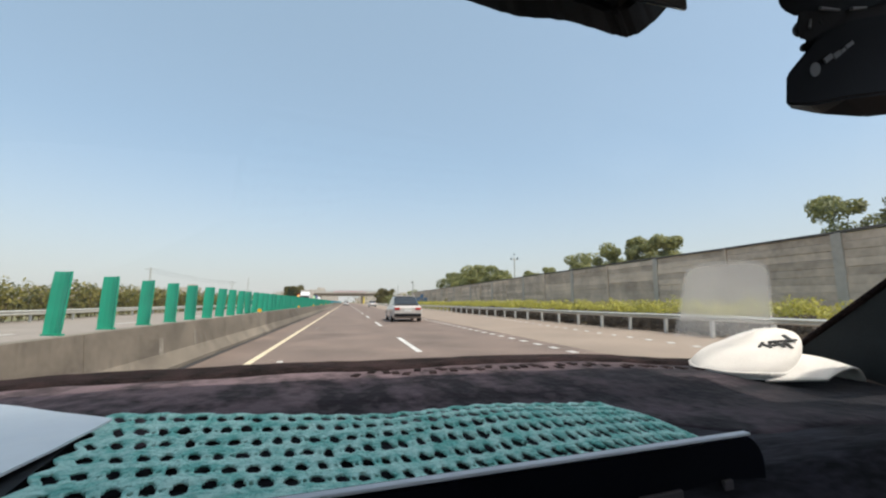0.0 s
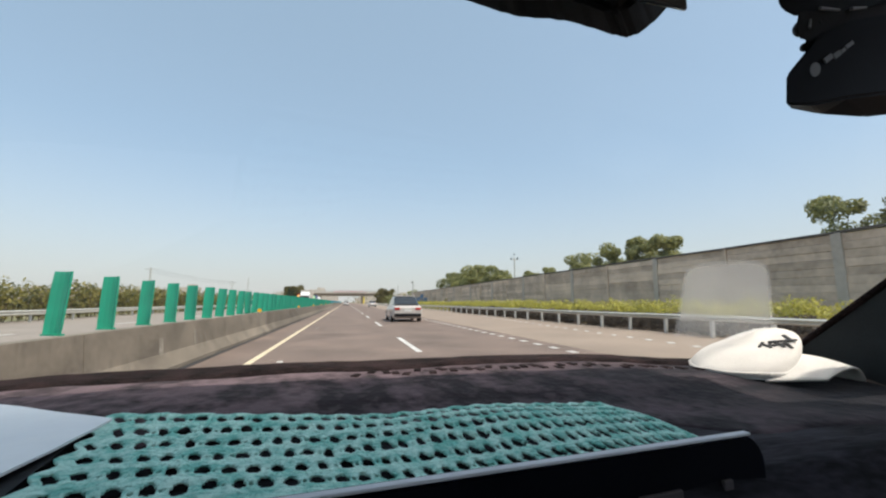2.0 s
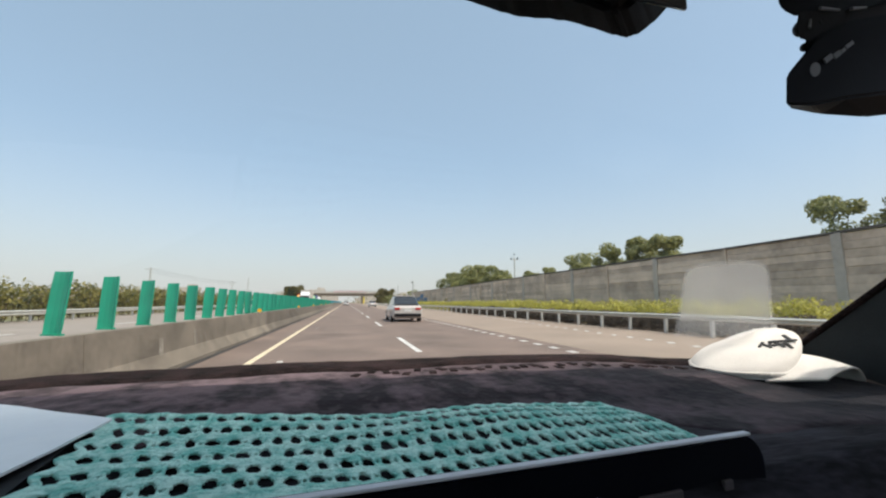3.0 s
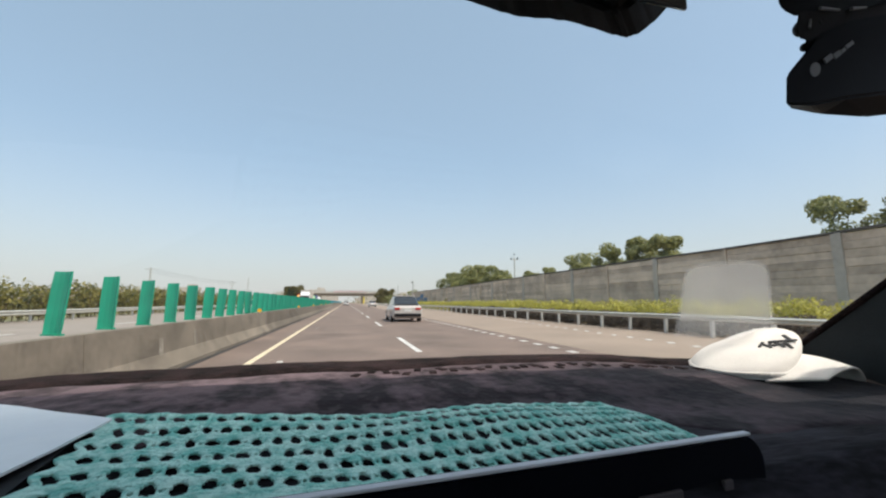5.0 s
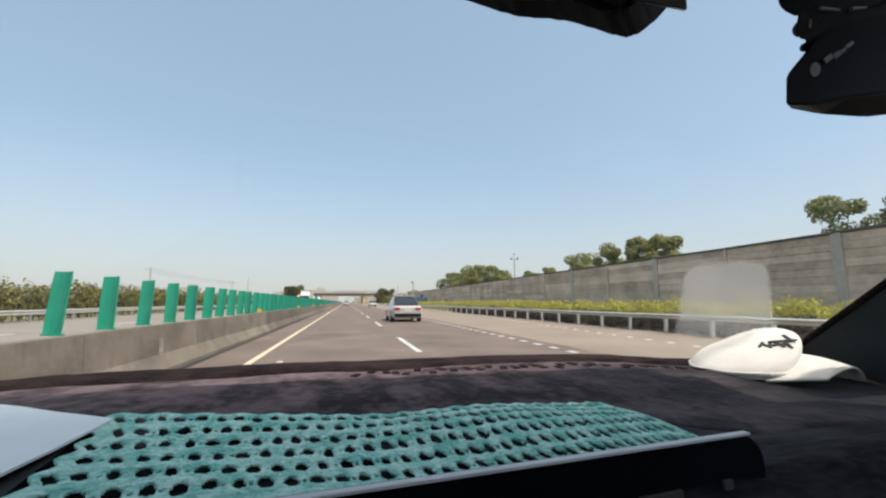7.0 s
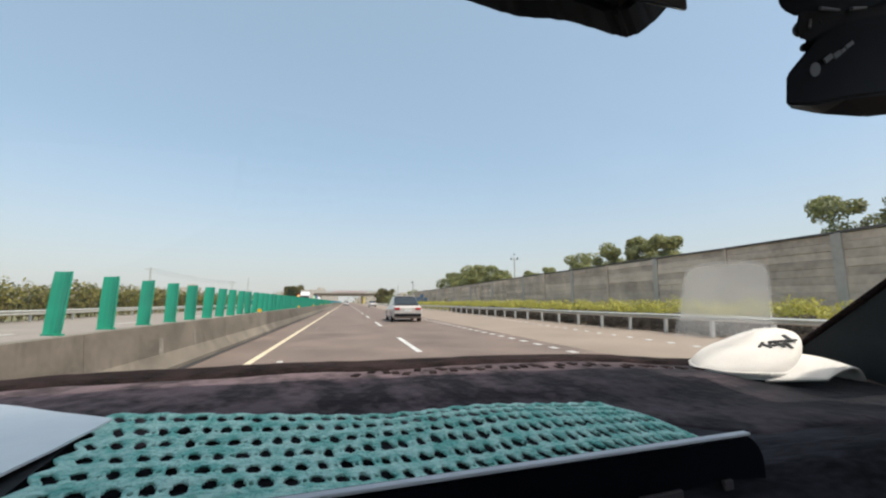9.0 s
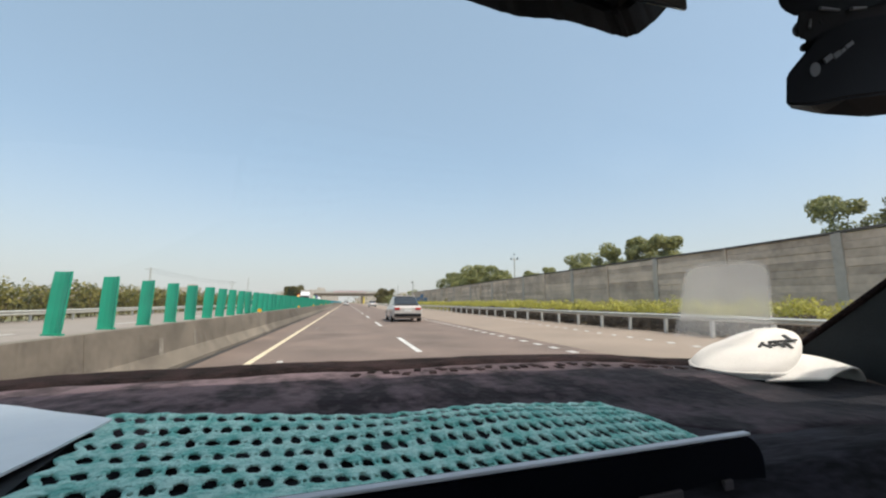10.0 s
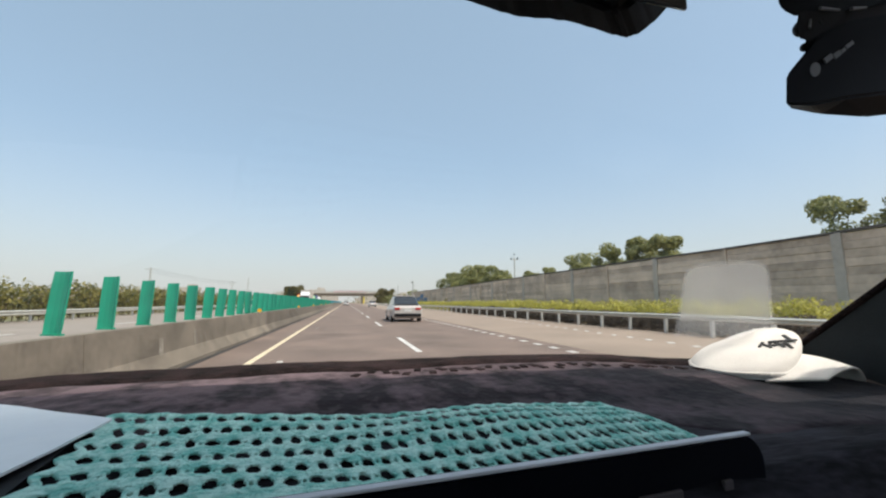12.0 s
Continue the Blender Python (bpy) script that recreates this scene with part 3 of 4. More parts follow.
# ---- lattice tower behind the wall ----
def tower(x, y):
    t = thing("lattice_tower", x, y, 0, "tall pale steel lattice telecom tower with antennas at its head", "tower")
    H, N = 28.0, 11

    def half(z):
        return 0.85 + 2.3 * max(0, 1 - z / 20.0) ** 1.3

    lv = [H * k / N for k in range(N + 1)]
    for sx in (-1, 1):
        for sy in (-1, 1):
            bm = bmesh.new()
            for a, b in zip(lv, lv[1:]):
                rod(bm, (sx * half(a), sy * half(a), a - 0.05), (sx * half(b), sy * half(b), b), 0.09, n=6)
            part("leg", bm, M_STEEL, t)
    for sy, ax in ((-1, 0), (1, 0), (-1, 1), (1, 1)):
        bm = bmesh.new()
        for a, b in zip(lv, lv[1:]):
            def q(s, z, sy=sy, ax=ax):
                return (s * half(z), sy * half(z), z) if ax == 0 else (sy * half(z), s * half(z), z)
            rod(bm, q(-1, a), q(1, b), 0.05, n=5)
            rod(bm, q(1, a), q(-1, b), 0.05, n=5)
            rod(bm, q(-1, b), q(1, b), 0.05, n=5)
        part("bracing", bm, M_STEEL, t)
    part("platform", boxes(((0, 0, 26.2), (2.6, 2.6, 0.12))), M_STEEL, t)
    am = mesh_of("antenna", boxes(((0, 0, 0), (0.28, 0.14, 2.0)), bevel=0.03), M_WHITEPAINT)
    for k in range(6):
        o = new("antenna", am)
        o.parent = t
        o.matrix_local = pose(1.35 * math.cos(k * 1.047), 1.35 * math.sin(k * 1.047), 27.3, 0, 0, 60 * k + 90)
    part("cable_ladder", boxes(((0, 0, 13.5), (0.5, 0.12, 27))), M_STEEL, t)


tower(31, 3)


# ---- old houses and sheds beside the road ----
def house(x, y, w, d, h, material, label, seed):
    r = random.Random(seed)
    o = thing("house", x, y, 0, label, "house")
    part("wall", boxes(((0, 0, h / 2 - 0.1), (w, d, h + 0.2))), material, o)
    part("roof", boxes(((0, 0, h + 0.1), (w + 0.5, d + 0.5, 0.2))), M_GREY, o)
    part("roof_room", boxes(((w * 0.2, 0, h + 0.8), (w * 0.35, d * 0.5, 1.4))), material, o)
    for z in np.arange(1.4, h - 0.6, 2.6):
        for k in range(max(1, int(w / 2.4))):
            win = part("window", boxes(((-w / 2 + 1.2 + 2.4 * k, -d / 2 - 0.02, z), (1.2, 0.1, 1.1))), M_OPEN, o)
            part("sill", boxes(((-w / 2 + 1.2 + 2.4 * k, -d / 2 - 0.08, z - 0.6), (1.4, 0.2, 0.08))), M_PALE, win)
    part("door", boxes(((-w / 2 - 0.02, r.uniform(-1, 1), 1.0), (0.1, 0.9, 2.1))), M_OPEN, o)
    return o


for k, (x, y, w, d, h, m) in enumerate(((27, 183, 6, 5, 3.2, M_GREY), (34, 187, 7, 6, 4.2, M_GREY), (42, 195, 8, 6, 5.6, M_GREY), (30, 203, 6, 6, 3.2, M_PALE),
                                        (38, 213, 7, 6, 3.4, M_PALE), (26, 221, 6, 5, 3.0, M_GREY), (46, 225, 9, 7, 5.8, M_PALE), (60, 205, 9, 8, 6.0, M_GREY))):
    house(x, y, w, d, h, m, "weathered grey concrete hut with dark openings beside the motorway" if m is M_GREY else "pale plastered low house with dark openings", 200 + k)
shed = thing("warehouse", -48, -37, 0, "large green corrugated warehouse across the motorway", "warehouse")
part("wall", boxes(((0, 0, 4), (22, 30, 8.2))), M_GREEN, shed)
part("roof", extrude_y([(-11.4, 8.05), (11.4, 8.05), (0, 9.6)], -15.4, 15.4), M_GREY, shed)


# ---- vehicles ----
def wheel(parent, x, y, r, w):
    ob = part("wheel", rod(bmesh.new(), (x - w / 2, y, r), (x + w / 2, y, r), r, n=24), M_RUBBER, parent)
    s = 1 if x > 0 else -1
    part("rim", rod(bmesh.new(), (x + s * (w / 2 - 0.01), y, r), (x + s * (w / 2 + 0.012), y, r), r * 0.62, n=16), M_POST, ob)


def car(x, y, rz, paint, label, L=4.5, W=1.78, Hh=1.46, name="car"):
    """A saloon: its nose towards its own +y."""
    c = thing(name, x, y, 0, label, "car")
    half = W / 2

    def loft(rows, fold):
        bm = bmesh.new()
        rings = [[bm.verts.new(p) for p in fold(*r)] for r in rows]
        n = len(rings[0])
        for a, b in zip(rings, rings[1:]):
            for j in range(n):
                bm.faces.new((a[j], a[(j + 1) % n], b[(j + 1) % n], b[j]))
        bm.faces.new(rings[0][::-1])
        bm.faces.new(rings[-1])
        bmesh.ops.recalc_face_normals(bm, faces=bm.faces)
        return bm

    def low(yy, w, z0, z1):
        return [(-w * 0.92, yy, z0), (w * 0.92, yy, z0), (w, yy, z0 + 0.18), (w, yy, z1 - 0.22), (w * 0.93, yy, z1 - 0.03), (w * 0.8, yy, z1), (-w * 0.8, yy, z1), (-w * 0.93, yy, z1 - 0.03), (-w, yy, z1 - 0.22), (-w, yy, z0 + 0.18)]

    b = L / 2
    body = part("body", loft([(-b, half * 0.86, 0.38, 0.86), (-b + 0.12, half * 0.96, 0.26, 0.98), (-b + 0.8, half, 0.2, 1.0), (-0.4, half, 0.18, 0.97),
                              (b * 0.45, half, 0.18, 0.95), (b - 0.5, half * 0.97, 0.2, 0.82), (b - 0.1, half * 0.9, 0.26, 0.7), (b, half * 0.8, 0.34, 0.62)], low), paint, c)

    def cab(yy, w, z):
        return [(-half * 0.86, yy, 0.95), (half * 0.86, yy, 0.95), (w, yy, z - 0.08), (w * 0.86, yy, z), (-w * 0.86, yy, z), (-w, yy, z - 0.08)]

    part("greenhouse", loft([(-b + 0.55, half * 0.8, 1.08), (-b + 1.15, half * 0.74, Hh - 0.04), (-0.1, half * 0.74, Hh), (0.45, half * 0.74, Hh - 0.06), (b * 0.55, half * 0.8, 1.05)], cab), M_DARKGLASS, c, "dark tinted windows")
    part("roof", boxes(((0, -0.3, Hh + 0.012), (W * 0.66, L * 0.36, 0.05)), bevel=0.02), paint, c)
    for s in (-1, 1):
        part("tail_light", boxes(((s * half * 0.68, -b + 0.02, 0.80), (0.34, 0.12, 0.15)), bevel=0.02), M_TAIL, c)
        part("headlight", boxes(((s * half * 0.66, b - 0.08, 0.60), (0.36, 0.14, 0.13)), bevel=0.02), M_LAMP, c)
        part("mirror", boxes(((s * (half + 0.08), b * 0.42, 1.0), (0.2, 0.12, 0.13)), bevel=0.03), paint, c)
        for yy in (-b + 0.85, b - 0.85):
            wheel(c, s * (half - 0.1), yy, 0.32, 0.2)
    part("bumper", boxes(((0, -b - 0.01, 0.42), (W * 0.86, 0.14, 0.2)), bevel=0.03), M_DASHBLACK, c, "dark lower bumper")
    part("number_plate", boxes(((0, -b - 0.02, 0.72), (0.44, 0.02, 0.16))), M_LAMP, c, "plain white plate")
    c.rotation_mode = "XYZ"
    c.matrix_world = pose(x, y, 0, 0, 0, rz)
    return c


def truck(x, y, rz, cabpaint, boxpaint, label, length=12.0):
    """A container lorry: its nose towards its own +y, its tail towards -y."""
    t = thing("lorry", x, y, 0, label, "lorry")
    cab = part("cab", boxes(((0, 1.1, 1.75), (2.4, 2.2, 2.3)), bevel=0.14), cabpaint, t)
    part("wind_deflector", extrude_x([(0.1, 2.88), (1.9, 2.88), (0.3, 3.7), (0.1, 3.7)], -1.0, 1.0), cabpaint, t)
    part("windscreen", boxes(((0, 2.2, 2.15), (2.1, 0.04, 0.85)), bevel=0.01), M_DARKGLASS, cab)
    part("sun_visor", boxes(((0, 2.32, 2.68), (2.2, 0.28, 0.1))), M_DASHBLACK, cab)
    part("bumper", boxes(((0, 2.2, 0.55), (2.42, 0.3, 0.45)), bevel=0.05), cabpaint, cab)
    for k in range(4):
        part("grille_slat", boxes(((0, 2.215, 0.95 + 0.17 * k), (1.5, 0.05, 0.09))), M_DASHBLACK, cab)
    for s in (-1, 1):
        part("headlight", boxes(((s * 0.95, 2.36, 0.58), (0.35, 0.05, 0.2))), M_LAMP, cab)
        part("wing_mirror", boxes(((s * 1.38, 2.1, 2.1), (0.2, 0.1, 0.55)), bevel=0.03), M_DASHBLACK, cab)
        part("side_window", boxes(((s * 1.2, 1.35, 2.2), (0.03, 0.9, 0.7))), M_DARKGLASS, cab)
        for yy in (1.2, -1.2, -length + 1.2, -length + 2.5):
            wheel(t, s * 1.0, yy, 0.5, 0.32)
    part("chassis", boxes(((0, -length / 2 + 0.8, 1.0), (1.0, length, 0.3))), M_DASHBLACK, t)
    cont = part("container", boxes(((0, -length / 2 - 0.3, 2.78), (2.4, length, 2.7))), boxpaint, t)
    rib = mesh_of("rib", boxes(((0, 0, 0), (0.06, 0.14, 2.45)), bevel=0.015), boxpaint)
    for s in (-1, 1):
        for k in range(int(length / 0.4)):
            o = new("rib", rib)
            o.parent = cont
            o.location = (s * 1.21, -0.5 - 0.4 * k, 2.78)
    part("name_mark", boxes(((1.245, -3.2, 3.4), (0.01, 1.8, 0.5))), M_LAMP, cont, "plain white painted mark")
    part("name_mark", boxes(((-1.245, -3.2, 3.4), (0.01, 1.8, 0.5))), M_LAMP, cont, "plain white painted mark")
    t.rotation_mode = "XYZ"
    t.matrix_world = pose(x, y, 0, 0, 0, rz)
    return t


car(3.66, 26.5, 0, M_SILVER, "silver hatchback car ahead in the next lane", W=1.88, Hh=1.58)
car(6.4, 102, 0, M_WHITEPAINT, "white car far ahead on the motorway")
car(0.1, 150, 0, M_WHITEPAINT, "pale car in the distance on the motorway")
car(-9.4, 62.0, 180, M_NAVY, "dark blue saloon on the opposite carriageway")
car(-9.2, 47.0, 180, M_WHITEPAINT, "white saloon on the opposite carriageway")
truck(-15.2, 146, 180, M_ORANGE, M_RED, "orange lorry with a rust-red container on the opposite carriageway")
truck(-13.6, 177, 180, M_LIME, M_CONT_BLUE, "pale green lorry with a dark blue container on the opposite carriageway")


def tanker(x, y, rz, label):
    """A tank lorry: a rounded cab and a long oval barrel with a walkway on top."""
    t = thing("tank_lorry", x, y, 0, label, "lorry")
    cab = part("cab", boxes(((0, 1.1, 1.85), (2.4, 2.1, 2.5)), bevel=0.16), M_WHITEPAINT, t)
    part("wind_deflector", extrude_x([(0.1, 3.08), (1.9, 3.08), (0.3, 3.75), (0.1, 3.75)], -1.0, 1.0), M_WHITEPAINT, t)
    part("windscreen", boxes(((0, 2.15, 2.3), (2.1, 0.04, 0.9)), bevel=0.01), M_DARKGLASS, cab)
    part("bumper", boxes(((0, 2.15, 0.6), (2.42, 0.3, 0.5)), bevel=0.05), M_WHITEPAINT, cab)
    for s in (-1, 1):
        part("side_window", boxes(((s * 1.2, 1.35, 2.35), (0.03, 0.9, 0.7))), M_DARKGLASS, cab)
        part("wing_mirror", boxes(((s * 1.4, 2.05, 2.2), (0.2, 0.1, 0.6)), bevel=0.03), M_LAMP, cab)
        part("headlight", boxes(((s * 0.95, 2.31, 0.62), (0.35, 0.05, 0.2))), M_LAMP, cab)
        for yy in (1.2, -1.2, -8.2, -9.5):
            wheel(t, s * 1.0, yy, 0.5, 0.32)
        part("side_guard", boxes(((s * 1.12, -4.6, 0.8), (0.06, 5.2, 0.5)), bevel=0.02), M_GREY, t)
    part("chassis", boxes(((0, -4.9, 1.0), (1.0, 11.4, 0.3))), M_DASHBLACK, t)
    barrel = bmesh.new()
    rings = []
    for yy, k in ((-0.35, 0.80), (-0.5, 0.96), (-0.7, 1.0), (-10.1, 1.0), (-10.3, 0.96), (-10.45, 0.80)):
        rings.append([barrel.verts.new((1.2 * k * math.cos(a), yy, 2.15 + 1.0 * k * math.sin(a))) for a in np.linspace(0, 2 * math.pi, 25)[:-1]])
    for p, q in zip(rings, rings[1:]):
        for j in range(24):
            barrel.faces.new((p[j], p[(j + 1) % 24], q[(j + 1) % 24], q[j]))
    barrel.faces.new(rings[0])
    barrel.faces.new(rings[-1][::-1])
    bmesh.ops.recalc_face_normals(barrel, faces=barrel.faces)
    tank = part("tank", barrel, M_LAMP, t, "pale grey oval barrel")
    part("walkway", boxes(((0, -5.3, 3.17), (0.5, 9.2, 0.05))), M_GREY, tank)
    for yy in (-2.2, -5.3, -8.4):
        part("hatch", rod(bmesh.new(), (0, yy, 3.15), (0, yy, 3.36), 0.28, n=16), M_STEEL, tank)
    t.rotation_mode = "XYZ"
    t.matrix_world = pose(x, y, 0, 0, 0, rz)
    return t


truck(-9.6, 103, 180, M_WHITEPAINT, M_PALE, "white lorry with a pale grey box body on the opposite carriageway", length=8.0)
tanker(-13.6, 214, 180, "white tank lorry with a grey barrel on the opposite carriageway")
car(-9.3, 246, 180, M_WHITEPAINT, "white estate car far off on the opposite carriageway", L=4.8, W=1.9, Hh=1.75)


# ---- the car's cabin ----
cabin = thing("car", 0, 0, 0, "dark car with open side windows around its dark dashboard", "car")
# roof out of view, its front edge set to shade the dashboard
part("roof", boxes(((0, -0.825, 1.765), (1.56, 2.05, 0.05)), bevel=0.02), M_SHELL, cabin)
BODY = [(1.85, 0.62, 0.36, 0.62), (1.72, 0.76, 0.27, 0.74), (1.3, 0.86, 0.20, 0.86), (0.78, 0.89, 0.18, 0.96), (-0.6, 0.89, 0.18, 0.97), (-1.9, 0.89, 0.18, 0.97), (-2.45, 0.85, 0.24, 0.95), (-2.6, 0.74, 0.36, 0.84)]
bm = bmesh.new()
rings = [[bm.verts.new(p) for p in ((-w * 0.92, y, z0), (w * 0.92, y, z0), (w, y, z0 + 0.16), (w, y, z1 - 0.2), (w * 0.95, y, z1 - 0.03), (w * 0.8, y, z1), (-w * 0.8, y, z1), (-w * 0.95, y, z1 - 0.03), (-w, y, z1 - 0.2), (-w, y, z0 + 0.16))]
         for y, w, z0, z1 in BODY]
for a, b in zip(rings, rings[1:]):
    for k in range(10):
        bm.faces.new((a[k], a[(k + 1) % 10], b[(k + 1) % 10], b[k]))
bm.faces.new(rings[0])
bm.faces.new(rings[-1][::-1])
bmesh.ops.recalc_face_normals(bm, faces=bm.faces)
part("body", bm, M_NAVY, cabin)
# unseen dark floor, added to keep a bright reflection out of the glass
part("unseen_floor", boxes(((0, -0.9, 0.99), (1.60, 1.84, 0.03))), M_SEAT, cabin)
# unseen strip added in front of the roof to block sun on the paper
part("unseen_header", boxes(((0, 0.235, 1.752), (1.46, 0.09, 0.03)), bevel=0.008), M_SHELL, cabin)
part("rear_panel", boxes(((0, -1.85, 1.15), (1.5, 0.06, 0.40)), bevel=0.02), M_SHELL, cabin)
for sx in (-1, 1):
    for y in (1.05, -1.75):
        wheel(cabin, sx * 0.80, y, 0.31, 0.2)
for s in (-1, 1):
    part("door_panel", boxes(((s * 0.84, -0.70, 1.00), (0.07, 2.30, 0.14)), bevel=0.02), M_SOFTBLACK, cabin)
    # unseen rail added to block sun on the dashboard's sides
    part("unseen_rail", boxes(((s * 0.80, -0.83, 1.66), (0.13, 1.86, 0.18)), bevel=0.03), M_SHELL, cabin)
    for y in (-0.75, -1.7):
        part("side_pillar", boxes(((s * 0.80, y, 1.38), (0.06, 0.12, 0.70))), M_SHELL, cabin)
    bm = bmesh.new()
    # windscreen pillar: a tapered trim, broad at the dashboard
    ring0 = [(s * 0.752, 0.545, 1.115), (s * 0.90, 0.62, 1.06), (s * 0.92, 0.36, 1.02), (s * 0.80, 0.36, 1.05)]
    ring1 = [(s * 0.775, 0.405, 1.238), (s * 0.86, 0.44, 1.22), (s * 0.88, 0.33, 1.16), (s * 0.85, 0.33, 1.165)]
    ring1b = [(s * 0.7815, 0.366, 1.272), (s * 0.87, 0.40, 1.26), (s * 0.89, 0.31, 1.21), (s * 0.86, 0.31, 1.21)]
    ring2 = [(s * 0.875, 0.325, 1.335), (s * 0.90, 0.34, 1.335), (s * 0.91, 0.295, 1.32), (s * 0.885, 0.29, 1.32)]
    ring3 = [(s * 0.835, 0.145, 1.72), (s * 0.86, 0.16, 1.72), (s * 0.865, 0.11, 1.70), (s * 0.84, 0.105, 1.70)]
    rings = [[bm.verts.new(p) for p in r] for r in (ring0, ring1, ring1b, ring2, ring3)]
    for a, b in zip(rings, rings[1:]):
        for j in range(4):
            bm.faces.new((a[j], a[(j + 1) % 4], b[(j + 1) % 4], b[j]))
    bm.faces.new(rings[0])
    bm.faces.new(rings[-1])
    bmesh.ops.recalc_face_normals(bm, faces=bm.faces)
    pil = part("windscreen_pillar", bm, M_PILLAR, cabin, "black moulded pillar trim")
    part("bead", rod(bmesh.new(), (s * 0.752, 0.547, 1.116), (s * 0.775, 0.406, 1.240), 0.005, n=8), M_DASHEDGE, pil)


def foot_y(x):
    """The curved foot of the windscreen in plan: it wraps round towards the pillars."""
    d = abs(x) - 0.34
    return 0.735 - (0.0 if d < 0 else 1.45 * d * d if d < 0.16 else 0.0371 + 0.464 * (d - 0.16))


def curved_glass():
    bm = bmesh.new()
    NU, NV = 140, 12
    sides = []
    for k in (0.0, 0.004):
        g = []
        for i in range(NU + 1):
            x = -0.90 + 1.80 * i / NU
            row = []
            for j in range(NV + 1):
                t = j / NV
                bend = 1 - 0.25 * t
                y = 0.735 - (0.735 - foot_y(x)) * bend - 0.535 * t
                row.append(bm.verts.new((x * (1 - 0.02 * t), y + k * 0.6, 1.078 + 0.665 * t + k)))
            g.append(row)
        sides.append(g)
    for s, g in enumerate(sides):
        for i in range(NU):
            for j in range(NV):
                q = (g[i][j], g[i + 1][j], g[i + 1][j + 1], g[i][j + 1])
                bm.faces.new(q[::-1] if s else q)
    a, b = sides
    loop = [(i, 0) for i in range(NU)] + [(NU, j) for j in range(NV)] + [(i, NV) for i in range(NU, 0, -1)] + [(0, j) for j in range(NV, 0, -1)]
    rim = [(bm.verts.new(a[i][j].co), bm.verts.new(b[i][j].co)) for i, j in loop]
    for (p, q), (r, s) in zip(rim, rim[1:] + rim[:1]):
        bm.faces.new((q, s, r, p))
    glass = part("windscreen", bm, M_GLASS, cabin, "clear curved sloping windscreen")
    for f in glass.data.polygons:
        f.use_smooth = True
    glass.visible_shadow = False


curved_glass()


def reflection_sheet():
    """Imitates the cap's reflection: a pale sheet with rounded upper corners inside the windscreen."""
    bm = bmesh.new()
    lower, upper = ((0.572, 0.098), (0.7170, 0.103)), ((0.534, 0.283), (0.640, 0.292))
    g = []
    for i in range(21):
        u = i / 20
        row = []
        for j in range(15):
            v = j / 14
            v *= 1 - 0.13 * abs(2 * u - 1) ** 5
            x = (lower[0][0] * (1 - u) + lower[1][0] * u) * (1 - v) + (upper[0][0] * (1 - u) + upper[1][0] * u) * v
            t = (lower[0][1] * (1 - u) + lower[1][1] * u) * (1 - v) + (upper[0][1] * (1 - u) + upper[1][1] * u) * v
            y = 0.735 - (0.735 - foot_y(x)) * (1 - 0.25 * t) - 0.535 * t
            row.append(bm.verts.new((x * (1 - 0.02 * t), y - 0.004, 1.078 + 0.665 * t - 0.004)))
        g.append(row)
    for i in range(20):
        for j in range(14):
            bm.faces.new((g[i][j], g[i + 1][j], g[i + 1][j + 1], g[i][j + 1]))
    ob = part("reflection_patch", bm, M_GHOST, cabin, "pale translucent patch standing in for the cap's reflection on the glass")
    haze_at = ob.data.attributes.new("haze", "FLOAT", "POINT")
    for i in range(21):
        for j in range(15):
            u, v = i / 20, j / 14
            haze_at.data[i * 15 + j].value = min(1.0, 0.4 + u * 12, 0.4 + (1 - u) * 12) * min(1.0, 0.4 + (1 - v) * 12) * min(1.0, 0.45 + v * 1.6)


reflection_sheet()


def veil_sheet():
    """A faint even veil added on the inside of the windscreen to imitate haze."""
    bm = bmesh.new()
    g = []
    for i in range(61):
        x = -0.90 + 1.80 * i / 60
        row = []
        for j in range(9):
            t = j / 8
            row.append(bm.verts.new((x * (1 - 0.02 * t), 0.735 - (0.735 - foot_y(x)) * (1 - 0.25 * t) - 0.535 * t - 0.007, 1.078 + 0.665 * t - 0.007)))
        g.append(row)
    for i in range(60):
        for j in range(8):
            bm.faces.new((g[i][j], g[i + 1][j], g[i + 1][j + 1], g[i][j + 1]))
    part("veil_layer", bm, M_VEIL, cabin, "faint pale veil added inside the glass to imitate haze")


veil_sheet()

# ---- dashboard ----
dashboard = thing("dashboard", 0, 0, 0, "dark brown-grey fabric-covered car dashboard under the windscreen", "dashboard")


def dash_z(x, y):
    z = 1.081 + 0.019 * max(0.0, (y - 0.40) / 0.30) - 0.022 * max(0.0, -x - 0.05) ** 1.3
    lip = 0.229 + 0.0875 * (x - 0.06)
    z -= 2.6 * max(0.0, lip - y) ** 1.1
    k = min(1.0, max(0.0, (0.51 - y) / 0.06))
    z -= 0.006 * k * k * (3 - 2 * k)
    z += 0.0022 * noise.noise(Vector((x * 9, y * 14, 1.3))) + 0.0012 * noise.noise(Vector((x * 30, y * 30, 4)))
    return z


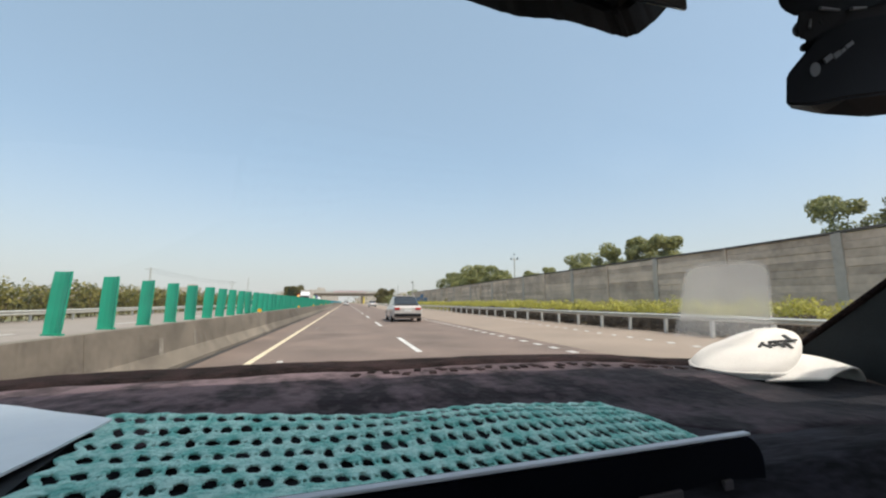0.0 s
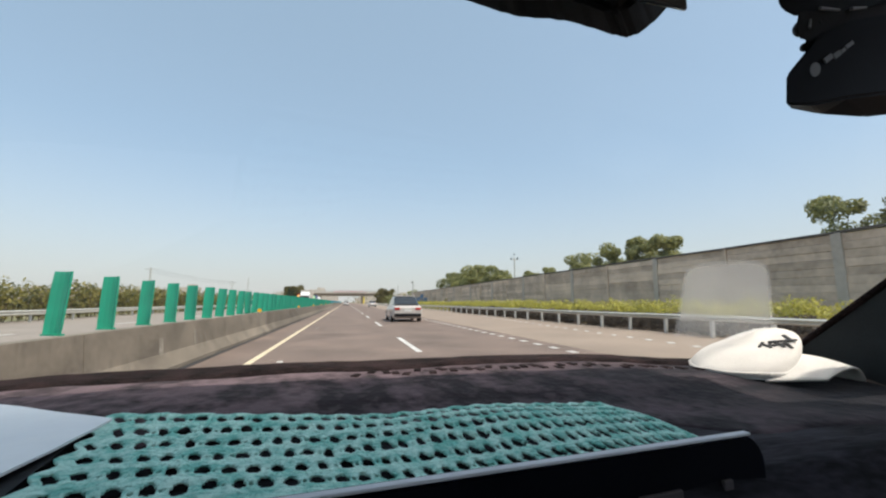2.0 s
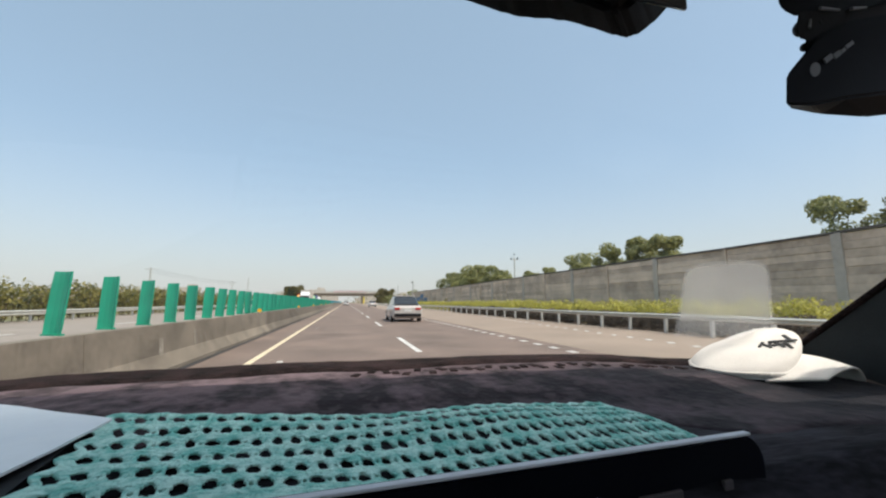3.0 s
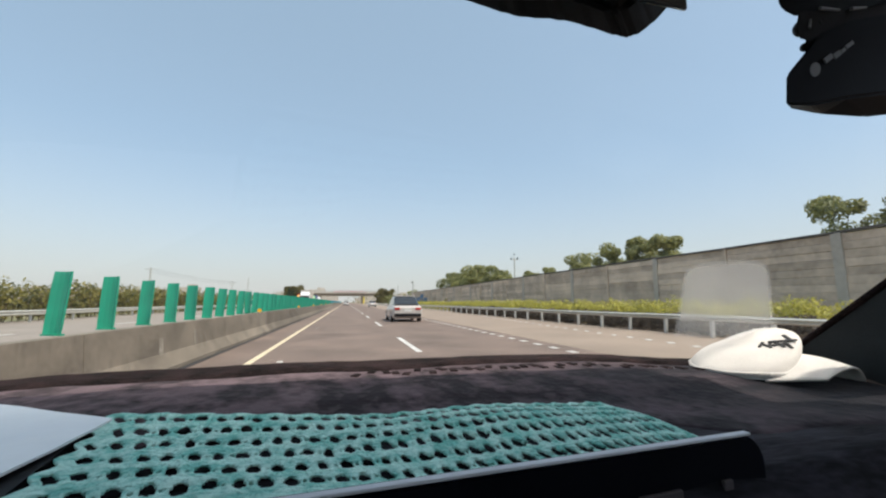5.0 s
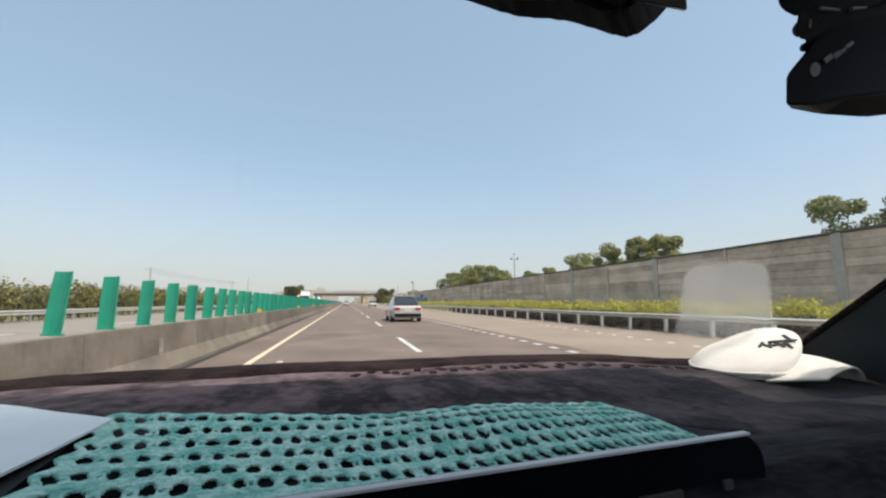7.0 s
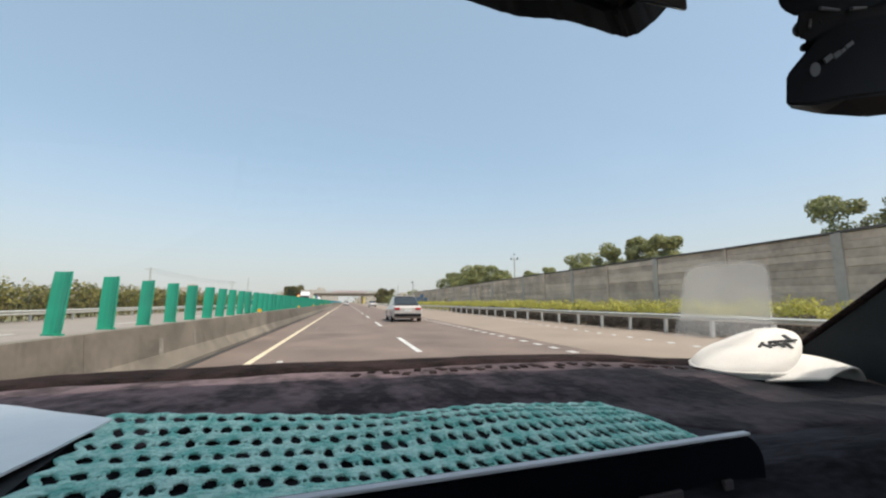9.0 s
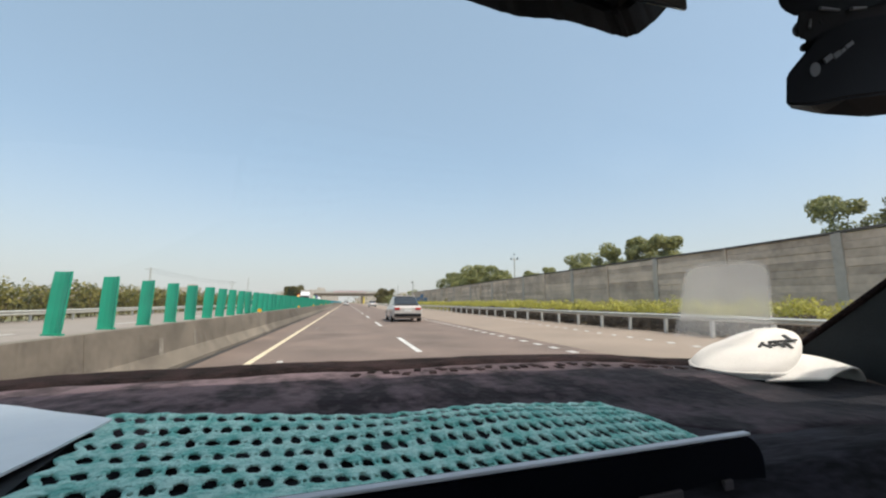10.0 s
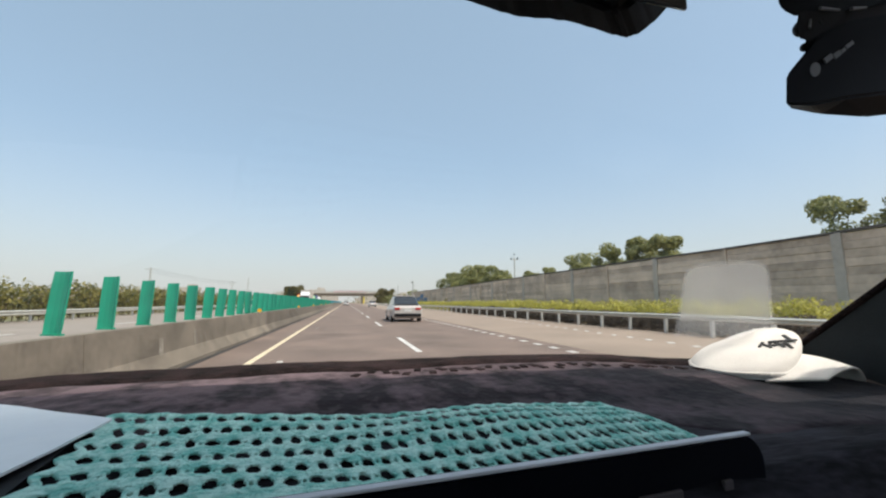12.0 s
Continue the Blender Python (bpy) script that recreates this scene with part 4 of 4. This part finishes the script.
def dash_sheet(name, y0, y1, lift, thick, material, NX, NY):
    """A strip of the dashboard's top between two lines across the car."""
    bm = bmesh.new()
    grid = []
    for i in range(NX + 1):
        x = -0.765 + 1.53 * i / NX
        a, b = y0(x), y1(x)
        row = []
        for j in range(NY + 1):
            y = a + (b - a) * j / NY
            row.append(bm.verts.new((x, y, dash_z(x, y) + lift * min(1, j / 2, (NY - j) / 2))))
        grid.append(row)
    for i in range(NX):
        for j in range(NY):
            bm.faces.new((grid[i][j], grid[i + 1][j], grid[i + 1][j + 1], grid[i][j + 1]))
    r = bmesh.ops.extrude_face_region(bm, geom=bm.faces[:])
    bmesh.ops.translate(bm, verts=[g for g in r["geom"] if isinstance(g, bmesh.types.BMVert)], vec=(0, 0, -thick))
    bmesh.ops.recalc_face_normals(bm, faces=bm.faces)
    ob = part(name, bm, material, dashboard)
    for f in ob.data.polygons:
        f.use_smooth = True
    return ob


def lip_depth(x):
    """How far the dark lip reaches in from the foot of the glass: narrower on the passenger's side."""
    return 0.104 - 0.018 * min(1.0, max(0.0, (x + 0.05) / 0.35))


def seam_y(x):
    k = min(1.0, max(0.0, (x - 0.27) / 0.12))
    return min(foot_y(x) - lip_depth(x), 0.415 - 0.10 * k * k * (3 - 2 * k) + 0.004 * math.sin(x * 17))


dash_sheet("padded_front", lambda x: 0.05, lambda x: foot_y(x) - 0.03, 0.0, 0.10, M_SOFTBLACK, 120, 60)
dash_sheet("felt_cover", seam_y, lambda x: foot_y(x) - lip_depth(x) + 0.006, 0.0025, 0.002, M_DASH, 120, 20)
dash_sheet("rear_lip", lambda x: foot_y(x) - lip_depth(x) - 0.005 * math.sin(x * 23), lambda x: foot_y(x) - 0.026, 0.0045, 0.002, M_DASHEDGE, 120, 10)
bm = bmesh.new()
for i in range(90):
    x0, x1 = -0.765 + 0.017 * i, -0.765 + 0.017 * (i + 1)
    rod(bm, (x0, foot_y(x0) - 0.030, dash_z(x0, foot_y(x0) - 0.030) - 0.0012), (x1, foot_y(x1) - 0.030, dash_z(x1, foot_y(x1) - 0.030) - 0.0012), 0.0030, n=8)
part("glass_seal", bm, M_RUBBER, dashboard, "black rubber seal along the glass")
# demister slots let into the fabric beside the lip
slat = mesh_of("vent_slat", boxes(((0, 0, 0), (0.011, 0.019, 0.003)), bevel=0.001), M_DASHEDGE)
rv = random.Random(8)
for k in range(30):
    x = 0.02 + 0.0185 * k + rv.uniform(-0.005, 0.005)
    y = foot_y(x) - 0.112 - rv.uniform(0, 0.022)
    o = new("vent_slat", slat)
    o.parent = dashboard
    o.matrix_local = pose(x, y, dash_z(x, y) + 0.0024, 0, 0, rv.uniform(-25, 25))


# ---- perforated mat ----
def mesh_mat():
    """Soft foam net: rows of arched holes with small ones between, cut out of a padded sheet."""
    C, R, SU, SV, T = 36, 7, 12, 14, 0.0012
    tl, tr, bl, br = Vector((-0.222, 0.482)), Vector((0.290, 0.428)), Vector((-0.172, 0.232)), Vector((0.302, 0.268))
    rm = np.random.default_rng(5)
    big, tiny = rm.uniform(0.84, 1.14, (R, C + 2, 2)), rm.uniform(0.55, 1.15, (R + 1, C + 2))
    shift = rm.uniform(-0.07, 0.07, (R, C + 2, 2))

    def place(u, v, z):
        s0 = u
        u = 1.38 * u - 0.38 * u * u               # the weave is stretched at one end
        p = bl.lerp(br, u).lerp(tl.lerp(tr, u), v)
        dip = -0.030 * math.exp(-((u - 0.52) / 0.16) ** 2) * max(0, v - 0.55) * 2
        w = 0.0025 * math.sin(u * 9 + v * 2) + 0.002 * math.sin(v * 7 + u * 4) + 0.010 * max(0, u - 0.62) * v
        p.y += 0.0030 * math.sin(s0 * C * math.pi) * v ** 6          # scalloped edges
        p.x += 0.0040 * math.sin(v * R * math.pi * 2) * (1 - s0) ** 14
        return (p.x, p.y + dip, 1.0850 + z + w)

    def openness(u, v):
        """Above 1 in a hole; falls off over the foam round it."""
        x, y = u * (C + 0.5), v * R
        x += 0.07 * noise.noise(Vector((x * 0.9, y * 0.9, 2.0)))
        y += 0.09 * noise.noise(Vector((x * 0.5, y * 0.5, 7.0)))
        best = 0.0
        net = min(1.0, max(0.0, (u - 0.30) / 0.25))
        for r in (int(y) - 1, int(y), int(y) + 1):
            if not 0 <= r < R:
                continue
            off = 0.5 if r % 2 else 0.0
            for c in (int(x - off) - 1, int(x - off), int(x - off) + 1):
                if not 0 <= c < C:
                    continue
                fade = 0.5 if r == 0 and u < 0.62 else 1.0
                w, h = (0.275 + 0.012 * net) * big[r, c, 0] * fade, (0.29 + 0.055 * net) * big[r, c, 1] * fade
                dx, dy = x - (c + off + 0.5 + shift[r, c, 0]), y - (r + 0.5 + shift[r, c, 1])
                taper = 1 - (0.30 + 0.20 * net) * max(-1.0, min(1.0, dy / h))
                d = (abs(dx / (w * taper)) ** 2.4 + abs(dy / h) ** 2.4) ** (1 / 2.4)
                best = max(best, 1 / max(d, 0.05))
                # small hole towards the next one in the row
                k = (0.060 + 0.020 * net) * tiny[r, c] * fade
                d = math.hypot(x - (c + off + 1.0), (y - (r + 0.40)) * 0.8) / k
                best = max(best, 1 / max(d, 0.05))
        return best

    NU, NV = C * SU, R * SV
    bm = bmesh.new()
    top, low, inside = [], [], []
    for i in range(NU + 1):
        u = i / NU
        a, b, o = [], [], []
        for j in range(NV + 1):
            v = j / NV
            edge = min(u * C * 2.6, (1 - u) * C * 2.6, v * R * 3.5, (1 - v) * R * 3.5)
            k = openness(u, v) * min(1.0, edge)
            pad = 0.0015 * max(0.0, 1 - k ** 1.5) + 0.0007 * noise.noise(Vector((u * 150, v * 60, 1.0)))
            a.append(bm.verts.new(place(u, v, pad - 0.0006 * min(1.0, 1 / max(edge, 0.4)))))
            b.append(bm.verts.new(place(u, v, -T)))
            o.append(k)
        top.append(a)
        low.append(b)
        inside.append(o)
    solid = [[(inside[i][j] + inside[i + 1][j] + inside[i][j + 1] + inside[i + 1][j + 1]) < 4.0 for j in range(NV)] for i in range(NU)]

    def is_solid(i, j):
        return 0 <= i < NU and 0 <= j < NV and solid[i][j]

    for i in range(NU):
        for j in range(NV):
            if not solid[i][j]:
                continue
            bm.faces.new((top[i][j], top[i + 1][j], top[i + 1][j + 1], top[i][j + 1]))
            for di, dj, p, q in ((-1, 0, (i, j + 1), (i, j)), (1, 0, (i + 1, j), (i + 1, j + 1)), (0, -1, (i, j), (i + 1, j)), (0, 1, (i + 1, j + 1), (i, j + 1))):
                if not is_solid(i + di, j + dj):
                    bm.faces.new((top[q[0]][q[1]], top[p[0]][p[1]], low[p[0]][p[1]], low[q[0]][q[1]]))
    bmesh.ops.delete(bm, geom=[w for w in bm.verts if not w.link_faces], context="VERTS")
    ob = tagged(part("dash_mat", bm, M_MAT), "teal-green perforated non-slip foam mat lying on the dashboard", "mat")
    for f in ob.data.polygons:
        f.use_smooth = True


mesh_mat()

# ---- folder with a white sheet ----
folder = tagged(part("folder", slab([(-0.70, 0.64, 1.083), (-0.350, 0.560, 1.0865), (-0.226, 0.468, 1.0865), (-0.190, 0.280, 1.0845), (-0.70, 0.280, 1.083)], 0.010), M_DASHBLACK),
                "dark flat folder lying on the dashboard", "folder")


def crumpled_sheet():
    """A sheet with shallow folds; its edge runs aslant towards the mat."""
    bm = bmesh.new()
    NU, NV = 40, 30
    g = []
    for i in range(NU + 1):
        u = i / NU
        row = []
        for j in range(NV + 1):
            v = j / NV
            x = -0.69 + 0.478 * u
            far = 0.650 - 0.0960 * min(1, u / 0.684) - 0.095 * max(0, (u - 0.684) / 0.316)
            y = 0.330 + (far - 0.330) * v
            z = 1.0870 + 0.0025 * min(1, u / 0.684)
            z += 0.0012 * abs(noise.noise(Vector((x * 11 + y * 5, y * 16 - x * 6, 0.7)))) + 0.0016 * abs(noise.noise(Vector((x * 5 - y * 9, y * 7, 3.1))))
            row.append(bm.verts.new((x, y, z)))
        g.append(row)
    for i in range(NU):
        for j in range(NV):
            bm.faces.new((g[i][j], g[i + 1][j], g[i + 1][j + 1], g[i][j + 1]))
    r = bmesh.ops.extrude_face_region(bm, geom=bm.faces[:])
    bmesh.ops.translate(bm, verts=[q for q in r["geom"] if isinstance(q, bmesh.types.BMVert)], vec=(0, 0, -0.0022))
    bmesh.ops.recalc_face_normals(bm, faces=bm.faces)
    tagged(part("paper_sheet", bm, M_PAPER), "white slightly creased sheet of paper on a dark folder", "paper")


crumpled_sheet()

# ---- display panel in front of the mat ----
disp = thing("display_panel", 0.06, 0.235, 1.03, "black rounded display panel standing on the dashboard", "screen")
bm = bmesh.new()
prof = [(-0.30, -0.05), (0.250, -0.05), (0.250, 0.012)] + [(0.228 + 0.022 * math.cos(a), 0.050 + 0.022 * math.sin(a)) for a in np.linspace(0, math.pi / 2, 7)] + [(-0.30, 0.072)]
bm = extrude_y(prof, 0.0, 0.012)
bmesh.ops.bevel(bm, geom=[e for e in bm.edges if abs(e.verts[0].co.y - e.verts[1].co.y) < 1e-5], offset=0.002, segments=2, affect="EDGES")
part("housing", bm, M_GLOSSBLACK, disp)
# pale strip paints in the highlight along the housing's top edge
part("shine_strip", boxes(((-0.030, 0.0035, 0.0725), (0.535, 0.006, 0.0022)), bevel=0.0008), M_EDGESHINE, disp, "pale grey strip standing in for the edge highlight")
part("button", boxes(((0.146, -0.002, 0.0405), (0.036, 0.003, 0.010)), bevel=0.001), M_DIM, disp, "dull brown-grey button")
part("button", boxes(((0.206, -0.002, 0.0405), (0.009, 0.003, 0.011)), bevel=0.001), M_DIM, disp, "dull brown-grey button")
part("foot", boxes(((0, 0.03, 0.026), (0.2, 0.06, 0.052)), bevel=0.006), M_DASHBLACK, disp)
disp.matrix_world = pose(0.06, 0.229, 1.030, 0, 0, 5)


# ---- white cap ----
def crown_point(a, t):
    """The crown's skin: a slumped dome, highest towards the peak."""
    crease = 1 - 0.012 * max(0, math.cos(a * 6)) ** 12
    rr = max(0.0, math.cos(t)) ** 0.6 * crease
    x, y = (0.082 if math.cos(a) > 0 else 0.059) * rr * math.cos(a), 0.074 * rr * math.sin(a)
    x += 0.050 * math.sin(t) ** 1.4
    z = 0.0680 * math.sin(t) ** 0.46 * (0.60 + 5.0 * x) + 0.003 * noise.noise(Vector((x * 22, y * 22, 2)))
    return Vector((x, y, z))


def cap():
    c = thing("baseball_cap", 0.621, 0.535, 1.0875, "white cotton cap lying on the dashboard with dark stitched marks", "cap")
    bm = bmesh.new()
    NA, NR = 60, 16
    rings = [[bm.verts.new(crown_point(2 * math.pi * i / NA, j / NR * math.pi / 2)) for i in range(NA)] for j in range(NR)]
    top = bm.verts.new(crown_point(0, math.pi / 2))
    for a, b in zip(rings, rings[1:]):
        for i in range(NA):
            bm.faces.new((a[i], a[(i + 1) % NA], b[(i + 1) % NA], b[i]))
    for i in range(NA):
        bm.faces.new((rings[-1][i], rings[-1][(i + 1) % NA], top))
    crown = part("crown", bm, M_CAP, c)
    for f in crown.data.polygons:
        f.use_smooth = True
    bm = bmesh.new()
    for i in range(NA):
        p, q = crown_point(2 * math.pi * i / NA, 0.02), crown_point(2 * math.pi * (i + 1) / NA, 0.02)
        rod(bm, p + Vector((0, 0, 0.003)), q + Vector((0, 0, 0.003)), 0.0032, n=6)
    part("hem", bm, M_CAP, crown)
    # peak: an arched sheet that runs out of the crown's front, its near edge low
    near, ridge, far = ((-0.030, -0.066, 0.001), (0.020, -0.112, 0.009)), ((0.057, -0.042, 0.034), (0.096, -0.090, 0.018)), ((0.104, -0.026, 0.003), (0.146, -0.080, -0.006))
    bm = bmesh.new()
    g = []
    for i in range(29):
        w = i / 28
        wa, wb, wc = (1 - w) * (1 - 2 * w), 4 * w * (1 - w), w * (2 * w - 1)
        row = []
        for j in range(11):
            k = j / 10
            p = [sum(c * (e[0][n] + (e[1][n] - e[0][n]) * k) for c, e in ((wa, near), (wb, ridge), (wc, far))) for n in range(3)]
            row.append(bm.verts.new((p[0] + 0.012 * k * k * math.sin(math.pi * w), p[1], p[2] + 0.004 * math.sin(math.pi * k) * math.sin(math.pi * w))))
        g.append(row)
    for i in range(28):
        for j in range(10):
            bm.faces.new((g[i][j], g[i + 1][j], g[i + 1][j + 1], g[i][j + 1]))
    r = bmesh.ops.extrude_face_region(bm, geom=bm.faces[:])
    bmesh.ops.translate(bm, verts=[q for q in r["geom"] if isinstance(q, bmesh.types.BMVert)], vec=(0, 0, -0.003))
    bmesh.ops.recalc_face_normals(bm, faces=bm.faces)
    peak = part("peak", bm, M_CAP, c)
    for f in peak.data.polygons:
        f.use_smooth = True
    # unreadable stitching: short dark strokes round the front
    for a, t, length, width, turn in ((-141, 68, 0.011, 0.0038, 80), (-133, 66, 0.009, 0.003, -55), (-124, 65, 0.011, 0.0036, 70), (-114, 63, 0.009, 0.003, 5), (-106, 61, 0.011, 0.0036, 85),
                                      (-99, 59, 0.009, 0.003, -45), (-91, 53, 0.011, 0.0036, 65), (-95, 66, 0.023, 0.0036, -48), (-80, 66, 0.019, 0.0034, 46)):
        a, t = radians(a), radians(t)
        p = crown_point(a, t)
        e1 = (crown_point(a + 0.04, t) - p).normalized()
        n = e1.cross(crown_point(a, t + 0.04) - p).normalized()
        n = n if n.z > 0 else -n
        o = part("stitched_mark", boxes(((0, 0, 0), (length, width * 1.1, 0.0016)), bevel=0.0006), M_INK, crown)
        o.matrix_local = Matrix.Translation(p + n * 0.0009) @ Matrix((e1, n.cross(e1), n)).transposed().to_4x4() @ Matrix.Diagonal((1, 1.9, 1, 1)) @ pose(0, 0, 0, 0, 0, turn)
    return c


cap()

# ---- mirror and dash camera ----
mirror = thing("rear_view_mirror", 0.1465, 0.22, 1.4555, "black rear-view mirror housing hanging under the roof", "mirror")
bm = extrude_y([(-0.10, -0.040), (-0.0583, -0.0455), (-0.0364, -0.0495), (-0.02, -0.0495), (0.005, -0.0455), (0.030, -0.047), (0.060, -0.0520), (0.071, -0.0495), (0.0900, -0.0345), (0.116, -0.006), (0.118, 0.03), (-0.10, 0.034)], 0.0, 0.03)
for v in bm.verts:
    if v.co.y < 0.01:                           # the housing narrows towards its glass
        v.co.x = (v.co.x + 0.1465) * 0.84 - 0.1465
bmesh.ops.bevel(bm, geom=bm.edges[:], offset=0.005, segments=2, affect="EDGES")
part("housing", bm, M_DASHBLACK, mirror)
part("stalk", rod(bmesh.new(), (0.0, 0.02, 0.02), (0.0, -0.03, 0.26), 0.012), M_DASHBLACK, mirror)
part("mirror_glass", boxes(((0.02, -0.002, -0.008), (0.14, 0.003, 0.07)), bevel=0.001), M_DARKGLASS, mirror)

dcam = thing("dash_camera", 0.441, 0.25, 1.413, "black dash camera on a ball-joint bracket under the windscreen", "camera")
def two_rings(front, back):
    """A solid between two outlines of the same count."""
    bm = bmesh.new()
    a, b = [bm.verts.new(p) for p in front], [bm.verts.new(p) for p in back]
    n = len(a)
    for k in range(n):
        bm.faces.new((a[k], a[(k + 1) % n], b[(k + 1) % n], b[k]))
    bm.faces.new(a[::-1])
    bm.faces.new(b)
    bmesh.ops.recalc_face_normals(bm, faces=bm.faces)
    bmesh.ops.bevel(bm, geom=[e for e in bm.edges if e.calc_length() > 0.008], offset=0.0018, segments=2, affect="EDGES")
    return bm


part("body", two_rings([(-0.085, -0.012, -0.023), (-0.063, -0.012, -0.001), (-0.043, -0.012, 0.021), (-0.003, -0.012, 0.042), (0.076, -0.012, 0.067), (0.058, -0.012, -0.018), (-0.016, -0.012, -0.034), (-0.058, -0.012, -0.046), (-0.089, -0.012, -0.05)],
                       [(-0.045, 0.012, -0.004), (-0.022, 0.012, 0.019), (0.0, 0.012, 0.043), (0.041, 0.012, 0.063), (0.128, 0.012, 0.091), (0.103, 0.012, -0.024), (0.046, 0.012, -0.0352), (-0.014, 0.012, -0.0382), (-0.051, 0.012, -0.0362)]), M_GLOSSBLACK, dcam)
part("bracket", two_rings([(-0.073, -0.005, 0.084), (-0.074, -0.005, 0.054), (-0.07, -0.005, 0.046), (-0.054, -0.005, 0.042), (-0.028, -0.005, 0.05), (0.012, -0.005, 0.059), (0.06, -0.005, 0.076), (0.094, -0.005, 0.088), (0.101, -0.005, 0.121)],
                          [(-0.038, 0.015, 0.109), (-0.041, 0.015, 0.076), (-0.037, 0.015, 0.069), (-0.022, 0.015, 0.064), (0.005, 0.015, 0.073), (0.049, 0.015, 0.082), (0.101, 0.015, 0.1), (0.138, 0.015, 0.112), (0.146, 0.015, 0.148)]), M_GLOSSBLACK, dcam)
part("neck", two_rings([(-0.055, -0.008, 0.045), (-0.061, -0.008, 0.028), (-0.059, -0.008, 0.019), (-0.053, -0.008, 0.016), (-0.056, -0.008, 0.005), (-0.047, -0.008, 0.009), (-0.019, -0.008, 0.029), (0.007, -0.008, 0.057)],
                       [(-0.03, 0.006, 0.061), (-0.036, 0.006, 0.042), (-0.034, 0.006, 0.035), (-0.029, 0.006, 0.03), (-0.032, 0.006, 0.02), (-0.024, 0.006, 0.023), (0.005, 0.006, 0.043), (0.032, 0.006, 0.072)]), M_DASHBLACK, dcam)
bm = bmesh.new()
bmesh.ops.create_uvsphere(bm, u_segments=16, v_segments=10, radius=0.0075, matrix=Matrix.Translation((-0.04, 0.0, 0.037)))
bmesh.ops.create_uvsphere(bm, u_segments=16, v_segments=10, radius=0.0085, matrix=Matrix.Translation((-0.03, 0.0, 0.039)))
part("ball_joint", bm, M_DASHBLACK, dcam)
bm = bmesh.new()
bmesh.ops.create_uvsphere(bm, u_segments=12, v_segments=8, radius=0.004, matrix=Matrix.Translation((-0.04, 0.0, 0.018)))
part("knob", bm, M_DASHBLACK, dcam)
part("mount_block", two_rings([(-0.049, -0.004, 0.026), (-0.042, -0.004, 0.046), (-0.0075, -0.004, 0.060), (0.038, -0.004, 0.070), (0.097, -0.004, 0.088), (0.088, -0.004, 0.050), (0.010, -0.004, 0.037), (-0.037, -0.004, 0.010)],
                              [(-0.024, 0.012, 0.042), (-0.016, 0.012, 0.063), (0.021, 0.012, 0.078), (0.070, 0.012, 0.090), (0.132, 0.012, 0.108), (0.122, 0.012, 0.068), (0.039, 0.012, 0.053), (-0.011, 0.012, 0.024)]), M_DASHBLACK, dcam)
# bright edges of the bracket: highlights put in as thin grey rods
for a, b in (((-0.030, -0.009, 0.0520), (-0.006, -0.009, 0.0545)), ((0.010, -0.009, 0.0590), (0.030, -0.009, 0.0640)), ((-0.0455, -0.008, 0.030), (-0.0425, -0.008, 0.039))):
    part("edge_highlight", rod(bmesh.new(), a, b, 0.0016, 0.0011, 8), M_MARK, dcam, "grey rod standing in for a highlight")
o = part("badge", two_rings([(0.0080 * math.cos(a), -0.0008, 0.0052 * math.sin(a)) for a in np.linspace(0, 2 * math.pi, 15)[:-1]], [(0.0080 * math.cos(a), 0.0, 0.0052 * math.sin(a)) for a in np.linspace(0, 2 * math.pi, 15)[:-1]]), M_MARK, dcam, "plain grey oval mark")
o.matrix_local = pose(-0.0515, -0.0118, -0.013, 0, -50, 0)
for x, z, w, h in ((-0.036, -0.001, 0.012, 0.0045), (-0.0245, 0.0045, 0.010, 0.0045), (-0.0165, 0.0095, 0.007, 0.003), (-0.0075, 0.0165, 0.012, 0.0032)):
    o = part("name_mark", boxes(((0, 0, 0), (w, 0.001, h))), M_MARK, dcam, "plain grey printed bar")
    o.matrix_local = pose(x, -0.0135, z, 0, -35, 0)
